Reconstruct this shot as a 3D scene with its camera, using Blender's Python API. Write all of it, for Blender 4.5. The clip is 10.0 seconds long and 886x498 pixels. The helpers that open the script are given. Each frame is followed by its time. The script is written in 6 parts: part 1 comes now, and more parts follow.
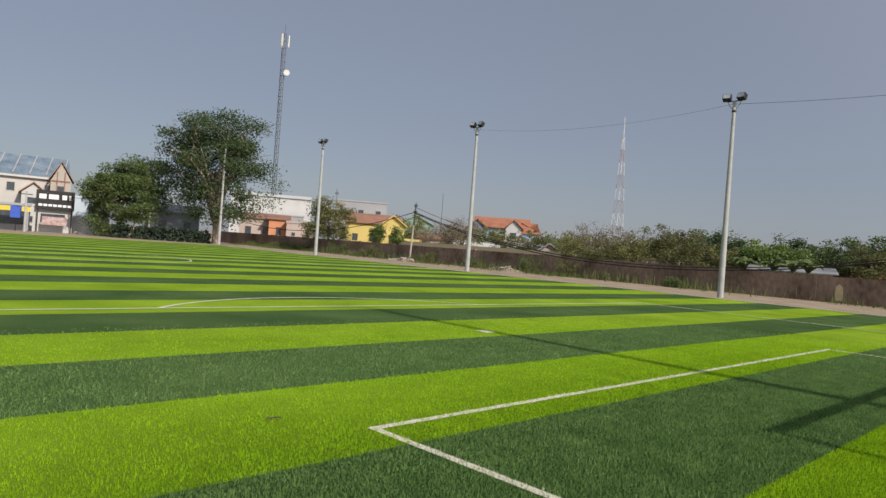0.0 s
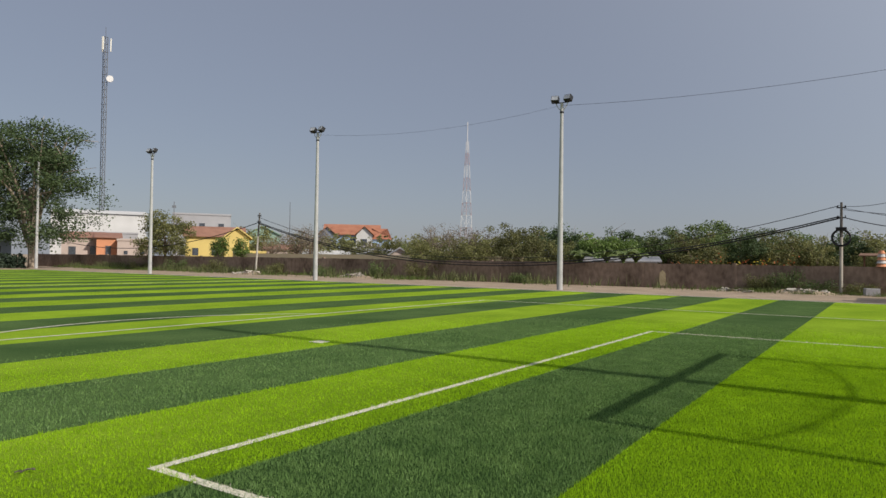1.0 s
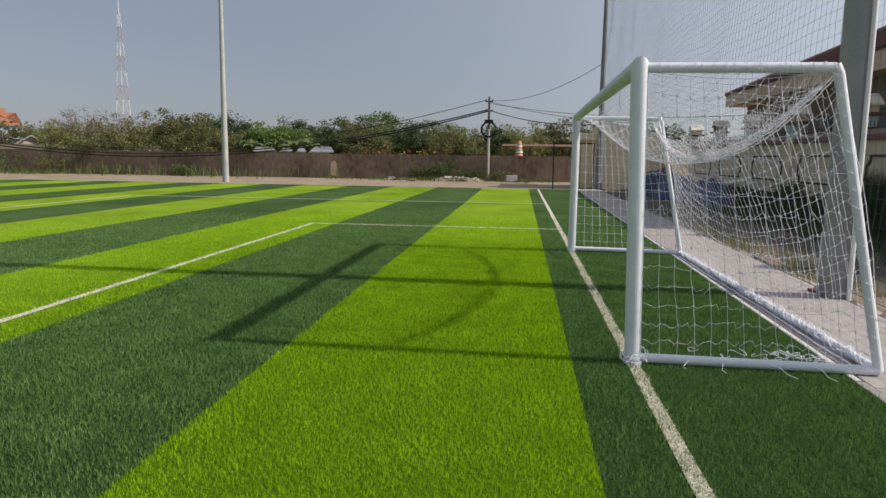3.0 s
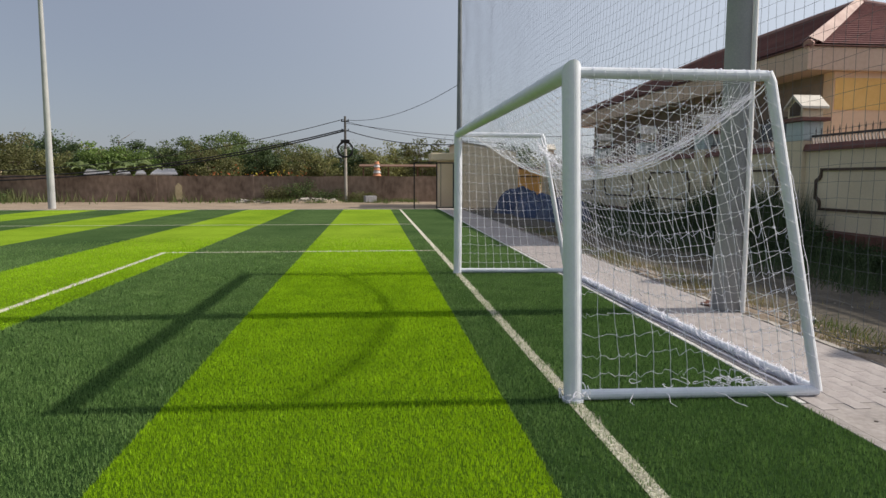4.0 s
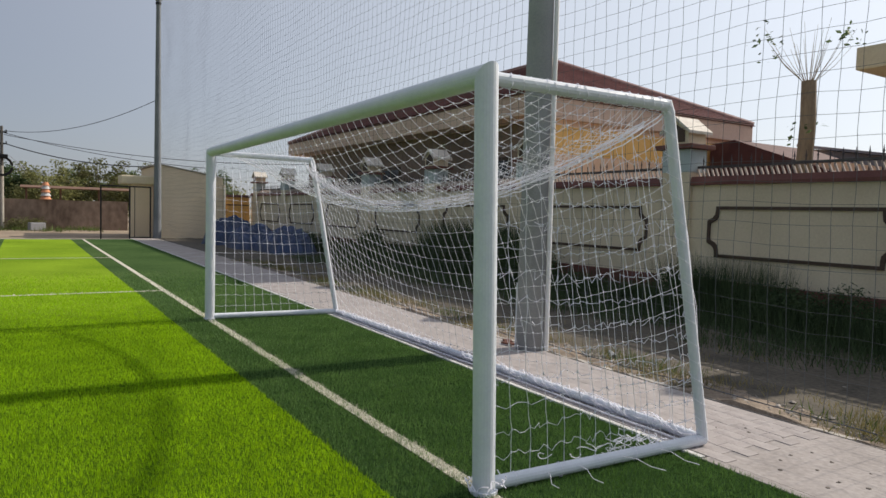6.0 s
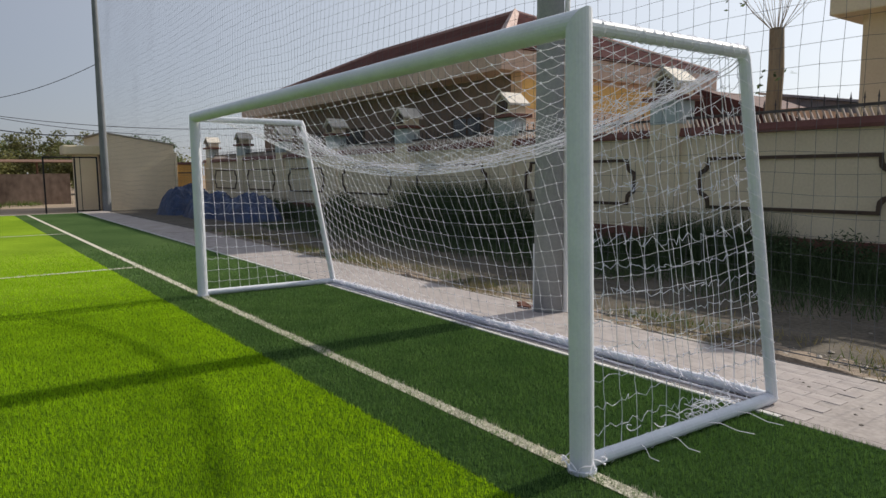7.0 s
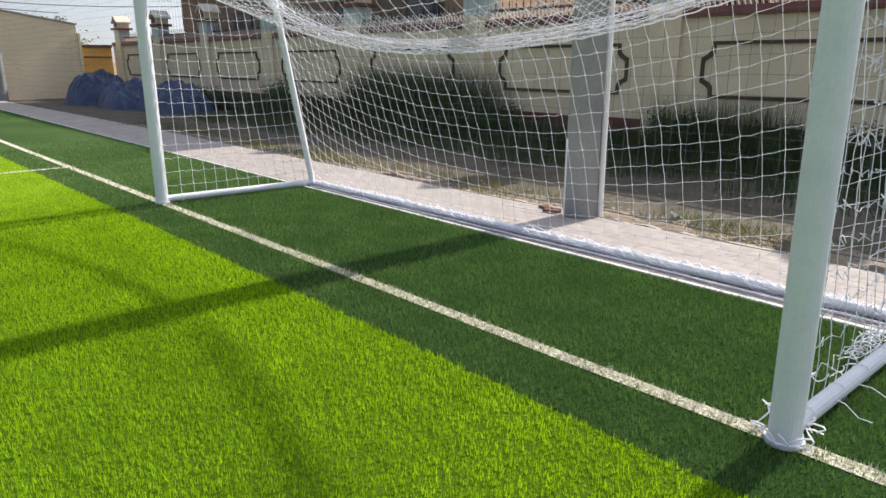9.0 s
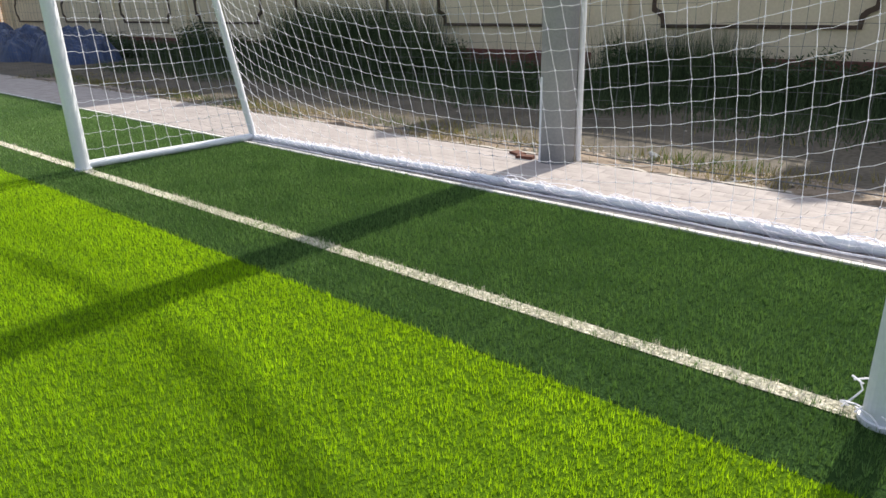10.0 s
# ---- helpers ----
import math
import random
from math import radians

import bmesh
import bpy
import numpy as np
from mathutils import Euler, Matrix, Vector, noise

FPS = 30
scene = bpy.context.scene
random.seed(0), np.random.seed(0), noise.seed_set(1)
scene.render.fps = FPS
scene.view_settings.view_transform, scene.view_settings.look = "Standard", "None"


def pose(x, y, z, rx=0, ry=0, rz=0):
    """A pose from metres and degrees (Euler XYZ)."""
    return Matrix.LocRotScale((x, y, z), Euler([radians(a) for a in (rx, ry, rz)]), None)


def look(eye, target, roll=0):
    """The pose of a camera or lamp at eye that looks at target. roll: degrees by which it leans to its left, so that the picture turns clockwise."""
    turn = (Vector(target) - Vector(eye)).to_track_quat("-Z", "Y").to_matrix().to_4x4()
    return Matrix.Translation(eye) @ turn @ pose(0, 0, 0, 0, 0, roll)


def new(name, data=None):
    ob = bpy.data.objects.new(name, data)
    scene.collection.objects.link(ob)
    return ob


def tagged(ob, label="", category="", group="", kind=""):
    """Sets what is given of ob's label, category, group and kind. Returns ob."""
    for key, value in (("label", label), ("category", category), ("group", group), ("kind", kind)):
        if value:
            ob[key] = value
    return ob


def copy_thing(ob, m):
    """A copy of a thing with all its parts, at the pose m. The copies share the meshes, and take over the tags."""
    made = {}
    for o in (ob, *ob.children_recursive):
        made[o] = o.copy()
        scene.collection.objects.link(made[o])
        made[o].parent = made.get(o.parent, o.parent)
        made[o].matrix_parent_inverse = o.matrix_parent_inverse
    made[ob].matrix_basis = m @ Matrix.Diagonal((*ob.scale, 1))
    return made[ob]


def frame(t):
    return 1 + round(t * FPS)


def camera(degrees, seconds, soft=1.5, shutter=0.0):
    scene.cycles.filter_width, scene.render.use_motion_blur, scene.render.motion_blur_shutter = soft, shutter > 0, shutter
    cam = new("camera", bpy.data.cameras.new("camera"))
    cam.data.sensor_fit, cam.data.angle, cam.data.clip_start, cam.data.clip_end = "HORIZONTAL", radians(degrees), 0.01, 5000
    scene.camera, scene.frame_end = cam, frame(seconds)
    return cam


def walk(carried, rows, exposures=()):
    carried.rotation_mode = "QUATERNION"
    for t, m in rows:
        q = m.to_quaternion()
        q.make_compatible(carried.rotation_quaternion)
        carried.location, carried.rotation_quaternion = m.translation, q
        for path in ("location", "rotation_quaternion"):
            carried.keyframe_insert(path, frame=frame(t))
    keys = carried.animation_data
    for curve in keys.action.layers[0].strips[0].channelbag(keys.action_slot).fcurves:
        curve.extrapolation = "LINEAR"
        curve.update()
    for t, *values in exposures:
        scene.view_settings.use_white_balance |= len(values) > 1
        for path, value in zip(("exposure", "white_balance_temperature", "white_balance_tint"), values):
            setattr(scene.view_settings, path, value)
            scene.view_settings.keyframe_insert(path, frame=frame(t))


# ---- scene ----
cam = camera(66.5, 10.0)
PATH = [
    (0, (-7.227, 0.813, 1.633), (-5.825, 2.239, 1.628), 4.2),
    (0.5, (-6.837, 0.901, 1.584), (-5.205, 2.056, 1.542), -0.9),
    (1, (-6.514, 0.808, 1.597), (-4.841, 1.904, 1.63), 0.9),
    (1.5, (-6.188, 0.768, 1.561), (-4.4, 1.659, 1.47), 2.1),
    (2, (-5.757, 0.869, 1.542), (-3.867, 1.511, 1.42), 1.6),
    (2.5, (-5.345, 0.843, 1.528), (-3.384, 1.22, 1.426), -0.1),
    (3, (-4.994, 0.867, 1.497), (-3.025, 1.088, 1.226), 0.8),
    (3.2, (-4.858, 0.932, 1.473), (-2.876, 1.068, 1.249), 1.5),
    (4.3, (-3.964, 1.377, 1.462), (-2.001, 1.072, 1.225), 0.4),
    (4.5, (-3.774, 1.382, 1.42), (-1.826, 0.996, 1.189), 1.3),
    (5, (-3.523, 1.669, 1.431), (-1.709, 0.848, 1.243), 1.8),
    (5.5, (-3.15, 1.831, 1.406), (-1.413, 0.857, 1.222), 2.0),
    (5.7, (-2.994, 1.911, 1.427), (-1.264, 0.913, 1.331), 2.2),
    (6.8, (-2.333, 2.35, 1.464), (-0.759, 1.134, 1.247), 1.6),
    (7, (-2.179, 2.431, 1.47), (-0.575, 1.259, 1.246), -0.5),
    (7.5, (-1.842, 2.492, 1.434), (-0.288, 1.306, 1.01), 0.9),
    (8, (-1.496, 2.561, 1.361), (-0.061, 1.229, 0.955), -0.3),
    (8.5, (-1.163, 2.638, 1.392), (0.268, 1.333, 0.893), -2.9),
    (9, (-0.794, 2.501, 1.392), (0.62, 1.192, 0.858), -0.0),
    (9.5, (-0.478, 2.448, 1.378), (0.845, 1.054, 0.826), 0.1),
    (10, (-0.151, 2.38, 1.366), (1.077, 0.965, 0.666), -1.5),
]
walk(cam, [(t, look(eye, target, roll)) for t, eye, target, roll in PATH],
     exposures=[(0.0, 0.13), (1.5, 0.13), (2.5, 0.16), (4.5, 0.30), (5.0, 0.17), (5.5, 0.24), (7.0, 0.16), (7.5, 0.42), (8.0, 0.62), (9.0, 0.88), (10.0, 0.97)])

# ---- light ----
SUN_ELEV, SUN_AZ = 33.6, 181.4          # degrees; azimuth clockwise from +y
world = bpy.data.worlds.new("sky")
scene.world = world
world.use_nodes = True
wn = world.node_tree
sky = wn.nodes.new("ShaderNodeTexSky")
sky.sky_type = 'NISHITA'
sky.sun_disc = False
sky.sun_elevation = radians(SUN_ELEV)
sky.sun_rotation = radians(SUN_AZ)
sky.altitude, sky.air_density, sky.dust_density, sky.ozone_density = 10, 1.0, 0.9, 1.0
wn.nodes["Background"].inputs["Strength"].default_value = 0.092
haze = wn.nodes.new("ShaderNodeMix")      # thin even haze over the clear sky
haze.data_type = 'RGBA'
haze.inputs[0].default_value = 0.74
wn.links.new(sky.outputs[0], haze.inputs[6])
# the haze glows towards the sun
sd = Vector((math.sin(radians(SUN_AZ)) * math.cos(radians(SUN_ELEV)), math.cos(radians(SUN_AZ)) * math.cos(radians(SUN_ELEV)), math.sin(radians(SUN_ELEV))))
way = wn.nodes.new("ShaderNodeTexCoord")
dot = wn.nodes.new("ShaderNodeVectorMath")
dot.operation = 'DOT_PRODUCT'
dot.inputs[1].default_value = sd
wn.links.new(way.outputs["Generated"], dot.inputs[0])
fall = wn.nodes.new("ShaderNodeMapRange")
fall.inputs[1].default_value, fall.inputs[2].default_value = -0.25, 1.0
fall.inputs[3].default_value, fall.inputs[4].default_value = 0.0, 1.0
wn.links.new(dot.outputs["Value"], fall.inputs[0])
sq = wn.nodes.new("ShaderNodeMath")
sq.operation = 'POWER'
sq.inputs[1].default_value = 1.7
wn.links.new(fall.outputs[0], sq.inputs[0])
glow = wn.nodes.new("ShaderNodeMix")
glow.data_type = 'RGBA'
glow.inputs[6].default_value = (2.60, 2.82, 3.52, 1)
glow.inputs[7].default_value = (10.3, 10.7, 11.4, 1)
wn.links.new(sq.outputs[0], glow.inputs[0])
wn.links.new(glow.outputs[2], haze.inputs[7])
wn.links.new(haze.outputs[2], wn.nodes["Background"].inputs["Color"])
sun = new("sun", bpy.data.lights.new("sun", "SUN"))
sun.data.energy, sun.data.angle, sun.data.color = 4.3, radians(0.8), (1.0, 0.91, 0.79)
sun.matrix_basis = look(sd * 100, (0, 0, 0))

# ---- materials ----
MATS = {}


def mat(name, a, b, scale=3.0, rough=0.8, metal=0.0, bump=0.0, bscale=40.0, fine=0.35, translucent=0.0, vary=0.0, spec=0.3, stretch=(1, 1, 1), island=0.0, through_tint=(1, 1, 1)):
    """Two colours mixed by coarse and fine noise in metres, with a bump; vary: brightness by object."""
    if name in MATS:
        return MATS[name]
    m = bpy.data.materials.new(name)
    m.use_nodes = True
    t = m.node_tree
    n, l = t.nodes, t.links
    bs = n["Principled BSDF"]
    geo = n.new("ShaderNodeTexCoord")
    mp = n.new("ShaderNodeMapping")
    mp.inputs["Scale"].default_value = stretch
    l.new(geo.outputs["Object"], mp.inputs["Vector"])
    n1, n2 = n.new("ShaderNodeTexNoise"), n.new("ShaderNodeTexNoise")
    for q, s, d in ((n1, scale, 5), (n2, bscale, 3)):
        q.inputs["Scale"].default_value, q.inputs["Detail"].default_value = s, d
        l.new(mp.outputs[0], q.inputs["Vector"])
    mx = n.new("ShaderNodeMath")
    mx.operation = 'MULTIPLY_ADD'
    mx.inputs[1].default_value = fine
    l.new(n2.outputs[0], mx.inputs[0])
    sc = n.new("ShaderNodeMath")
    sc.operation = 'MULTIPLY'
    sc.inputs[1].default_value = 1 - fine
    l.new(n1.outputs[0], sc.inputs[0])
    l.new(sc.outputs[0], mx.inputs[2])
    rp = n.new("ShaderNodeValToRGB")
    rp.color_ramp.elements[0].position, rp.color_ramp.elements[1].position = 0.34, 0.66
    rp.color_ramp.elements[0].color, rp.color_ramp.elements[1].color = (*a, 1), (*b, 1)
    l.new(mx.outputs[0], rp.inputs[0])
    col = rp.outputs[0]
    if vary:
        oi = n.new("ShaderNodeObjectInfo")
        mr = n.new("ShaderNodeMapRange")
        mr.inputs[3].default_value, mr.inputs[4].default_value = 1 - vary, 1 + vary
        l.new(oi.outputs["Random"], mr.inputs[0])
        hv = n.new("ShaderNodeHueSaturation")
        l.new(mr.outputs[0], hv.inputs["Value"])
        l.new(col, hv.inputs["Color"])
        col = hv.outputs[0]
    if island:
        gi = n.new("ShaderNodeNewGeometry")
        mi = n.new("ShaderNodeMapRange")
        mi.inputs[3].default_value, mi.inputs[4].default_value = 1 - island, 1 + island
        l.new(gi.outputs["Random Per Island"], mi.inputs[0])
        hi = n.new("ShaderNodeHueSaturation")
        l.new(mi.outputs[0], hi.inputs["Value"])
        l.new(col, hi.inputs["Color"])
        col = hi.outputs[0]
    l.new(col, bs.inputs["Base Color"])
    bs.inputs["Roughness"].default_value, bs.inputs["Metallic"].default_value = rough, metal
    bs.inputs["Specular IOR Level"].default_value = spec
    if bump:
        bp = n.new("ShaderNodeBump")
        bp.inputs["Strength"].default_value, bp.inputs["Distance"].default_value = bump, 0.02
        l.new(mx.outputs[0], bp.inputs["Height"])
        l.new(bp.outputs[0], bs.inputs["Normal"])
    if translucent:
        tr = n.new("ShaderNodeBsdfTranslucent")
        tv = n.new("ShaderNodeMix")
        tv.data_type, tv.blend_type = 'RGBA', 'MULTIPLY'
        tv.inputs[0].default_value = 1.0
        tv.inputs[7].default_value = (*through_tint, 1)
        l.new(col, tv.inputs[6])
        l.new(tv.outputs[2], tr.inputs["Color"])
        ms = n.new("ShaderNodeMixShader")
        ms.inputs[0].default_value = translucent
        l.new(bs.outputs[0], ms.inputs[1])
        l.new(tr.outputs[0], ms.inputs[2])
        l.new(ms.outputs[0], n["Material Output"].inputs["Surface"])
    MATS[name] = m
    return m


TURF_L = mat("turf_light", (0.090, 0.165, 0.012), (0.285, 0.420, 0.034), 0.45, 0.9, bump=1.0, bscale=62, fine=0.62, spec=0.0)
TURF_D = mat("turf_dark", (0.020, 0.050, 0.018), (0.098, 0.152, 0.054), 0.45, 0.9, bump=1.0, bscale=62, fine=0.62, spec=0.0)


def infill_shade(m, colour):
    """Infill and pile shade painted into the base colour under fibres round the goal."""
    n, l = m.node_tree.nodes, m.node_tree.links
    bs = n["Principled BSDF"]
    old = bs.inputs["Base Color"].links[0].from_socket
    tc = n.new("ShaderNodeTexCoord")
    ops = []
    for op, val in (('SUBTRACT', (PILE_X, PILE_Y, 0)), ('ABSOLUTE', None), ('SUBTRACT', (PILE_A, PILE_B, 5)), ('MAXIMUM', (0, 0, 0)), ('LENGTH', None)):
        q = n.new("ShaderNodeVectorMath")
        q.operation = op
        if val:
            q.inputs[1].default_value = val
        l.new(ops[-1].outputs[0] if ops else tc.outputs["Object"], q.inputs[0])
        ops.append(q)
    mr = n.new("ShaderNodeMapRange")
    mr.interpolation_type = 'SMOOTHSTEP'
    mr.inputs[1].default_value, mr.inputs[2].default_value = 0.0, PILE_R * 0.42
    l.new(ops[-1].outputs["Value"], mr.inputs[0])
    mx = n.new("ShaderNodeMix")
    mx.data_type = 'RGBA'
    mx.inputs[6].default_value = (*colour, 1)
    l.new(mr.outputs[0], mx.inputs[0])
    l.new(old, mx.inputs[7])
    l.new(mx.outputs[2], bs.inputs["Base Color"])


# the fibre zone: centre, half size and the reach over which it fades
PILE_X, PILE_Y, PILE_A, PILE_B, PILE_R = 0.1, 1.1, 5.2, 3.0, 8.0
# dark greens for the gaps: infill together with the shade between fibres
infill_shade(TURF_L, (0.062, 0.120, 0.008))
infill_shade(TURF_D, (0.024, 0.050, 0.016))
TURF_W = mat("turf_white", (0.48, 0.45, 0.36), (0.70, 0.67, 0.56), 6, 0.8, bump=0.8, bscale=90, fine=0.7)
TURF_WORN = mat("turf_white_worn", (0.13, 0.14, 0.08), (0.68, 0.64, 0.53), 5, 0.8, bump=0.8, bscale=70, fine=0.8)
BLADE_L = mat("blade_light", (0.205, 0.365, 0.006), (0.335, 0.545, 0.012), 2.5, 0.5, bscale=60, translucent=0.42, island=0.28, through_tint=(1.4, 1.3, 0.6))
BLADE_D = mat("blade_dark", (0.082, 0.162, 0.044), (0.168, 0.278, 0.085), 2.5, 0.45, bscale=60, translucent=0.15, island=0.38, through_tint=(1.2, 1.3, 0.7), spec=0.45)
BLADE_W = mat("blade_white", (0.52, 0.48, 0.39), (0.78, 0.74, 0.62), 2.5, 0.6, bscale=60, translucent=0.2, island=0.15)
WHITE = mat("white_paint", (0.65, 0.68, 0.74), (0.75, 0.78, 0.83), 5, 0.5, bscale=60, fine=0.4, bump=0.05, spec=0.3)
CORD = mat("white_cord", (0.82, 0.82, 0.88), (0.92, 0.92, 0.97), 12, 0.7, translucent=0.42)
CORD_G = mat("grey_cord", (0.10, 0.108, 0.12), (0.155, 0.163, 0.175), 8, 0.8)
CONC = mat("concrete", (0.25, 0.224, 0.21), (0.40, 0.364, 0.345), 2.4, 0.95, bump=0.4, bscale=28, fine=0.45)
POLE = mat("pole_concrete", (0.29, 0.30, 0.30), (0.43, 0.43, 0.425), 1.5, 0.85, bump=0.15, bscale=60)
EARTH = mat("earth", (0.19, 0.145, 0.10), (0.37, 0.29, 0.21), 0.6, 0.95, bump=0.7, bscale=14, fine=0.5)
DARK_METAL = mat("dark_metal", (0.015, 0.016, 0.018), (0.035, 0.036, 0.04), 8, 0.5, 0.5)
OLDWALL = mat("old_wall", (0.085, 0.058, 0.042), (0.30, 0.22, 0.17), 0.35, 0.95, bump=0.4, bscale=4, fine=0.4, stretch=(1, 1, 0.6))
CREAM = mat("cream_render", (0.58, 0.50, 0.36), (0.74, 0.65, 0.48), 0.8, 0.85, bump=0.15, bscale=30)
MAROON = mat("maroon_paint", (0.12, 0.045, 0.038), (0.19, 0.08, 0.065), 2, 0.6, bscale=30)
BROWN = mat("brown_trim", (0.055, 0.036, 0.026), (0.10, 0.068, 0.05), 3, 0.6, bscale=40)
ROOFRED = mat("roof_tile_red", (0.14, 0.058, 0.054), (0.24, 0.105, 0.095), 1.0, 0.7, bump=0.4, bscale=12, vary=0.15)
PEACH = mat("peach_wall", (0.70, 0.47, 0.32), (0.80, 0.56, 0.40), 0.5, 0.85, bscale=12)
BARK = mat("bark", (0.10, 0.075, 0.055), (0.22, 0.17, 0.13), 3, 0.95, bump=0.8, bscale=25, stretch=(1, 1, 0.3))

# ---- builders ----


class MB:
    """Gathers vertices and faces of one mesh."""

    def __init__(self):
        self.v, self.f = [], []

    def add(self, v, f):
        k = len(self.v)
        self.v.extend([tuple(float(c) for c in p) for p in v])
        self.f.extend([tuple(i + k for i in q) for q in f])
        return self

    def box(self, lo, hi):
        (a, b, c), (d, e, g) = lo, hi
        return self.add([(a, b, c), (d, b, c), (d, e, c), (a, e, c), (a, b, g), (d, b, g), (d, e, g), (a, e, g)],
                        [(3, 2, 1, 0), (4, 5, 6, 7), (0, 1, 5, 4), (1, 2, 6, 5), (2, 3, 7, 6), (3, 0, 4, 7)])

    def tube(self, pts, r, n=8, caps=True, r1=None):
        p = np.array(pts, float)
        m = len(p)
        rr = np.linspace(r, r if r1 is None else r1, m)
        t = np.gradient(p, axis=0) if m > 2 else np.repeat((p[1] - p[0])[None], 2, 0)
        t /= np.linalg.norm(t, axis=1)[:, None] + 1e-12
        up = np.array((0, 0, 1.0)) if abs(t[:, 2]).mean() < 0.8 else np.array((1.0, 0, 0))
        s = np.cross(t, up)
        s /= np.linalg.norm(s, axis=1)[:, None] + 1e-12
        u = np.cross(s, t)
        an = np.arange(n) / n * 2 * np.pi + 0.3
        ring = p[:, None] + rr[:, None, None] * (np.cos(an)[None, :, None] * s[:, None] + np.sin(an)[None, :, None] * u[:, None])
        f = [(i * n + j, i * n + (j + 1) % n, (i + 1) * n + (j + 1) % n, (i + 1) * n + j) for i in range(m - 1) for j in range(n)]
        if caps:
            f += [tuple(range(n - 1, -1, -1)), tuple((m - 1) * n + j for j in range(n))]
        return self.add(ring.reshape(-1, 3), f)

    def prism(self, outline, lo, hi, axis="y"):
        """An outline of (a, b) pairs pushed along an axis from lo to hi."""
        def pt(a, b, c):
            return {"x": (c, a, b), "y": (a, c, b), "z": (a, b, c)}[axis]
        k = len(outline)
        v = [pt(a, b, lo) for a, b in outline] + [pt(a, b, hi) for a, b in outline]
        return self.add(v, [tuple(range(k))[::-1], tuple(range(k, 2 * k))] + [(i, (i + 1) % k, k + (i + 1) % k, k + i) for i in range(k)])


def mesh_of(mb, material, bevel=0.0, smooth=False, segments=2):
    me = bpy.data.meshes.new("mesh")
    me.from_pydata(mb.v, [], mb.f)
    bm = bmesh.new()
    bm.from_mesh(me)
    bmesh.ops.recalc_face_normals(bm, faces=bm.faces)
    if bevel:
        bmesh.ops.bevel(bm, geom=bm.edges[:], offset=bevel, segments=segments, affect='EDGES', profile=0.6, clamp_overlap=True)
    bm.to_mesh(me)
    bm.free()
    for q in (material if isinstance(material, (list, tuple)) else [material]):
        me.materials.append(q)
    if smooth:
        me.polygons.foreach_set("use_smooth", [True] * len(me.polygons))
    return me


def part(name, mb, material, parent=None, label="", bevel=0.0, smooth=False, m=None):
    ob = new(name, mb if isinstance(mb, bpy.types.Mesh) else mesh_of(mb, material, bevel, smooth))
    ob.parent = parent
    if m is not None:
        ob.matrix_basis = m
    return tagged(ob, label) if label else ob


def thing(name, label, category, m=None, group="", kind=""):
    ob = new(name)
    ob.empty_display_size = 0.2
    ob.matrix_basis = m if m is not None else Matrix()
    return tagged(ob, label, category, group, kind)


def rnd(a, b):
    return random.uniform(a, b)


# ---- ground and pitch ----
def ground_sheet():
    n = 90
    g = np.sign(np.linspace(-1, 1, n)) * np.abs(np.linspace(-1, 1, n)) ** 3
    xs, ys = 10 + g * 1600, 20 + g * 1600
    v, f = [], []
    for y in ys:
        for x in xs:
            v.append((x, y, -0.06))
    for j in range(n - 1):
        for i in range(n - 1):
            f.append((j * n + i, j * n + i + 1, (j + 1) * n + i + 1, (j + 1) * n + i))
    return MB().add(v, f)


tagged(part("ground", ground_sheet(), EARTH), "bare reddish-brown earth around the pitch", "ground", kind="structure")
PX0, PX1, PY1, SW, S0 = -22.0, 28.15, 73.0, 2.21, 0.45
pitch = thing("floor", "striped light and dark green artificial turf football pitch", "pitch", kind="structure")
k, y = 0, S0
bands = []
while y < PY1:
    bands.append((y, min(y + SW, PY1), k % 2))
    y, k = y + SW, k + 1
EDGE0, EDGEK = -1.46, -0.0145            # the turf's edge beside the path: y = EDGE0 + EDGEK * x
part("turf_strip", MB().add([(PX0, EDGE0 + EDGEK * PX0, -0.05), (PX1, EDGE0 + EDGEK * PX1, -0.05), (PX1, S0, -0.05), (PX0, S0, -0.05), (PX0, EDGE0 + EDGEK * PX0, 0), (PX1, EDGE0 + EDGEK * PX1, 0), (PX1, S0, 0), (PX0, S0, 0)],
                            [(3, 2, 1, 0), (4, 5, 6, 7), (0, 1, 5, 4), (1, 2, 6, 5), (2, 3, 7, 6), (3, 0, 4, 7)]), TURF_D, pitch)
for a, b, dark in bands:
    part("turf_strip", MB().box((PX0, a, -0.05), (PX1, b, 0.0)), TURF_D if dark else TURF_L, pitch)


def line_mesh(pts, w, closed=False):
    """A flat painted line 4 mm above the turf along a run of points."""
    p = np.array(pts, float)
    d = np.gradient(p, axis=0)
    if closed:
        d = np.roll(p, -1, 0) - np.roll(p, 1, 0)
    d /= np.linalg.norm(d, axis=1)[:, None]
    s = np.stack([-d[:, 1], d[:, 0]], 1) * w / 2
    v = [(*q, 0.004) for q in np.concatenate([p + s, p - s])]
    n = len(p)
    return MB().add(v, [(i, i + 1, n + i + 1, n + i) for i in range(n - 1)] + ([(n - 1, 0, n, 2 * n - 1)] if closed else []))


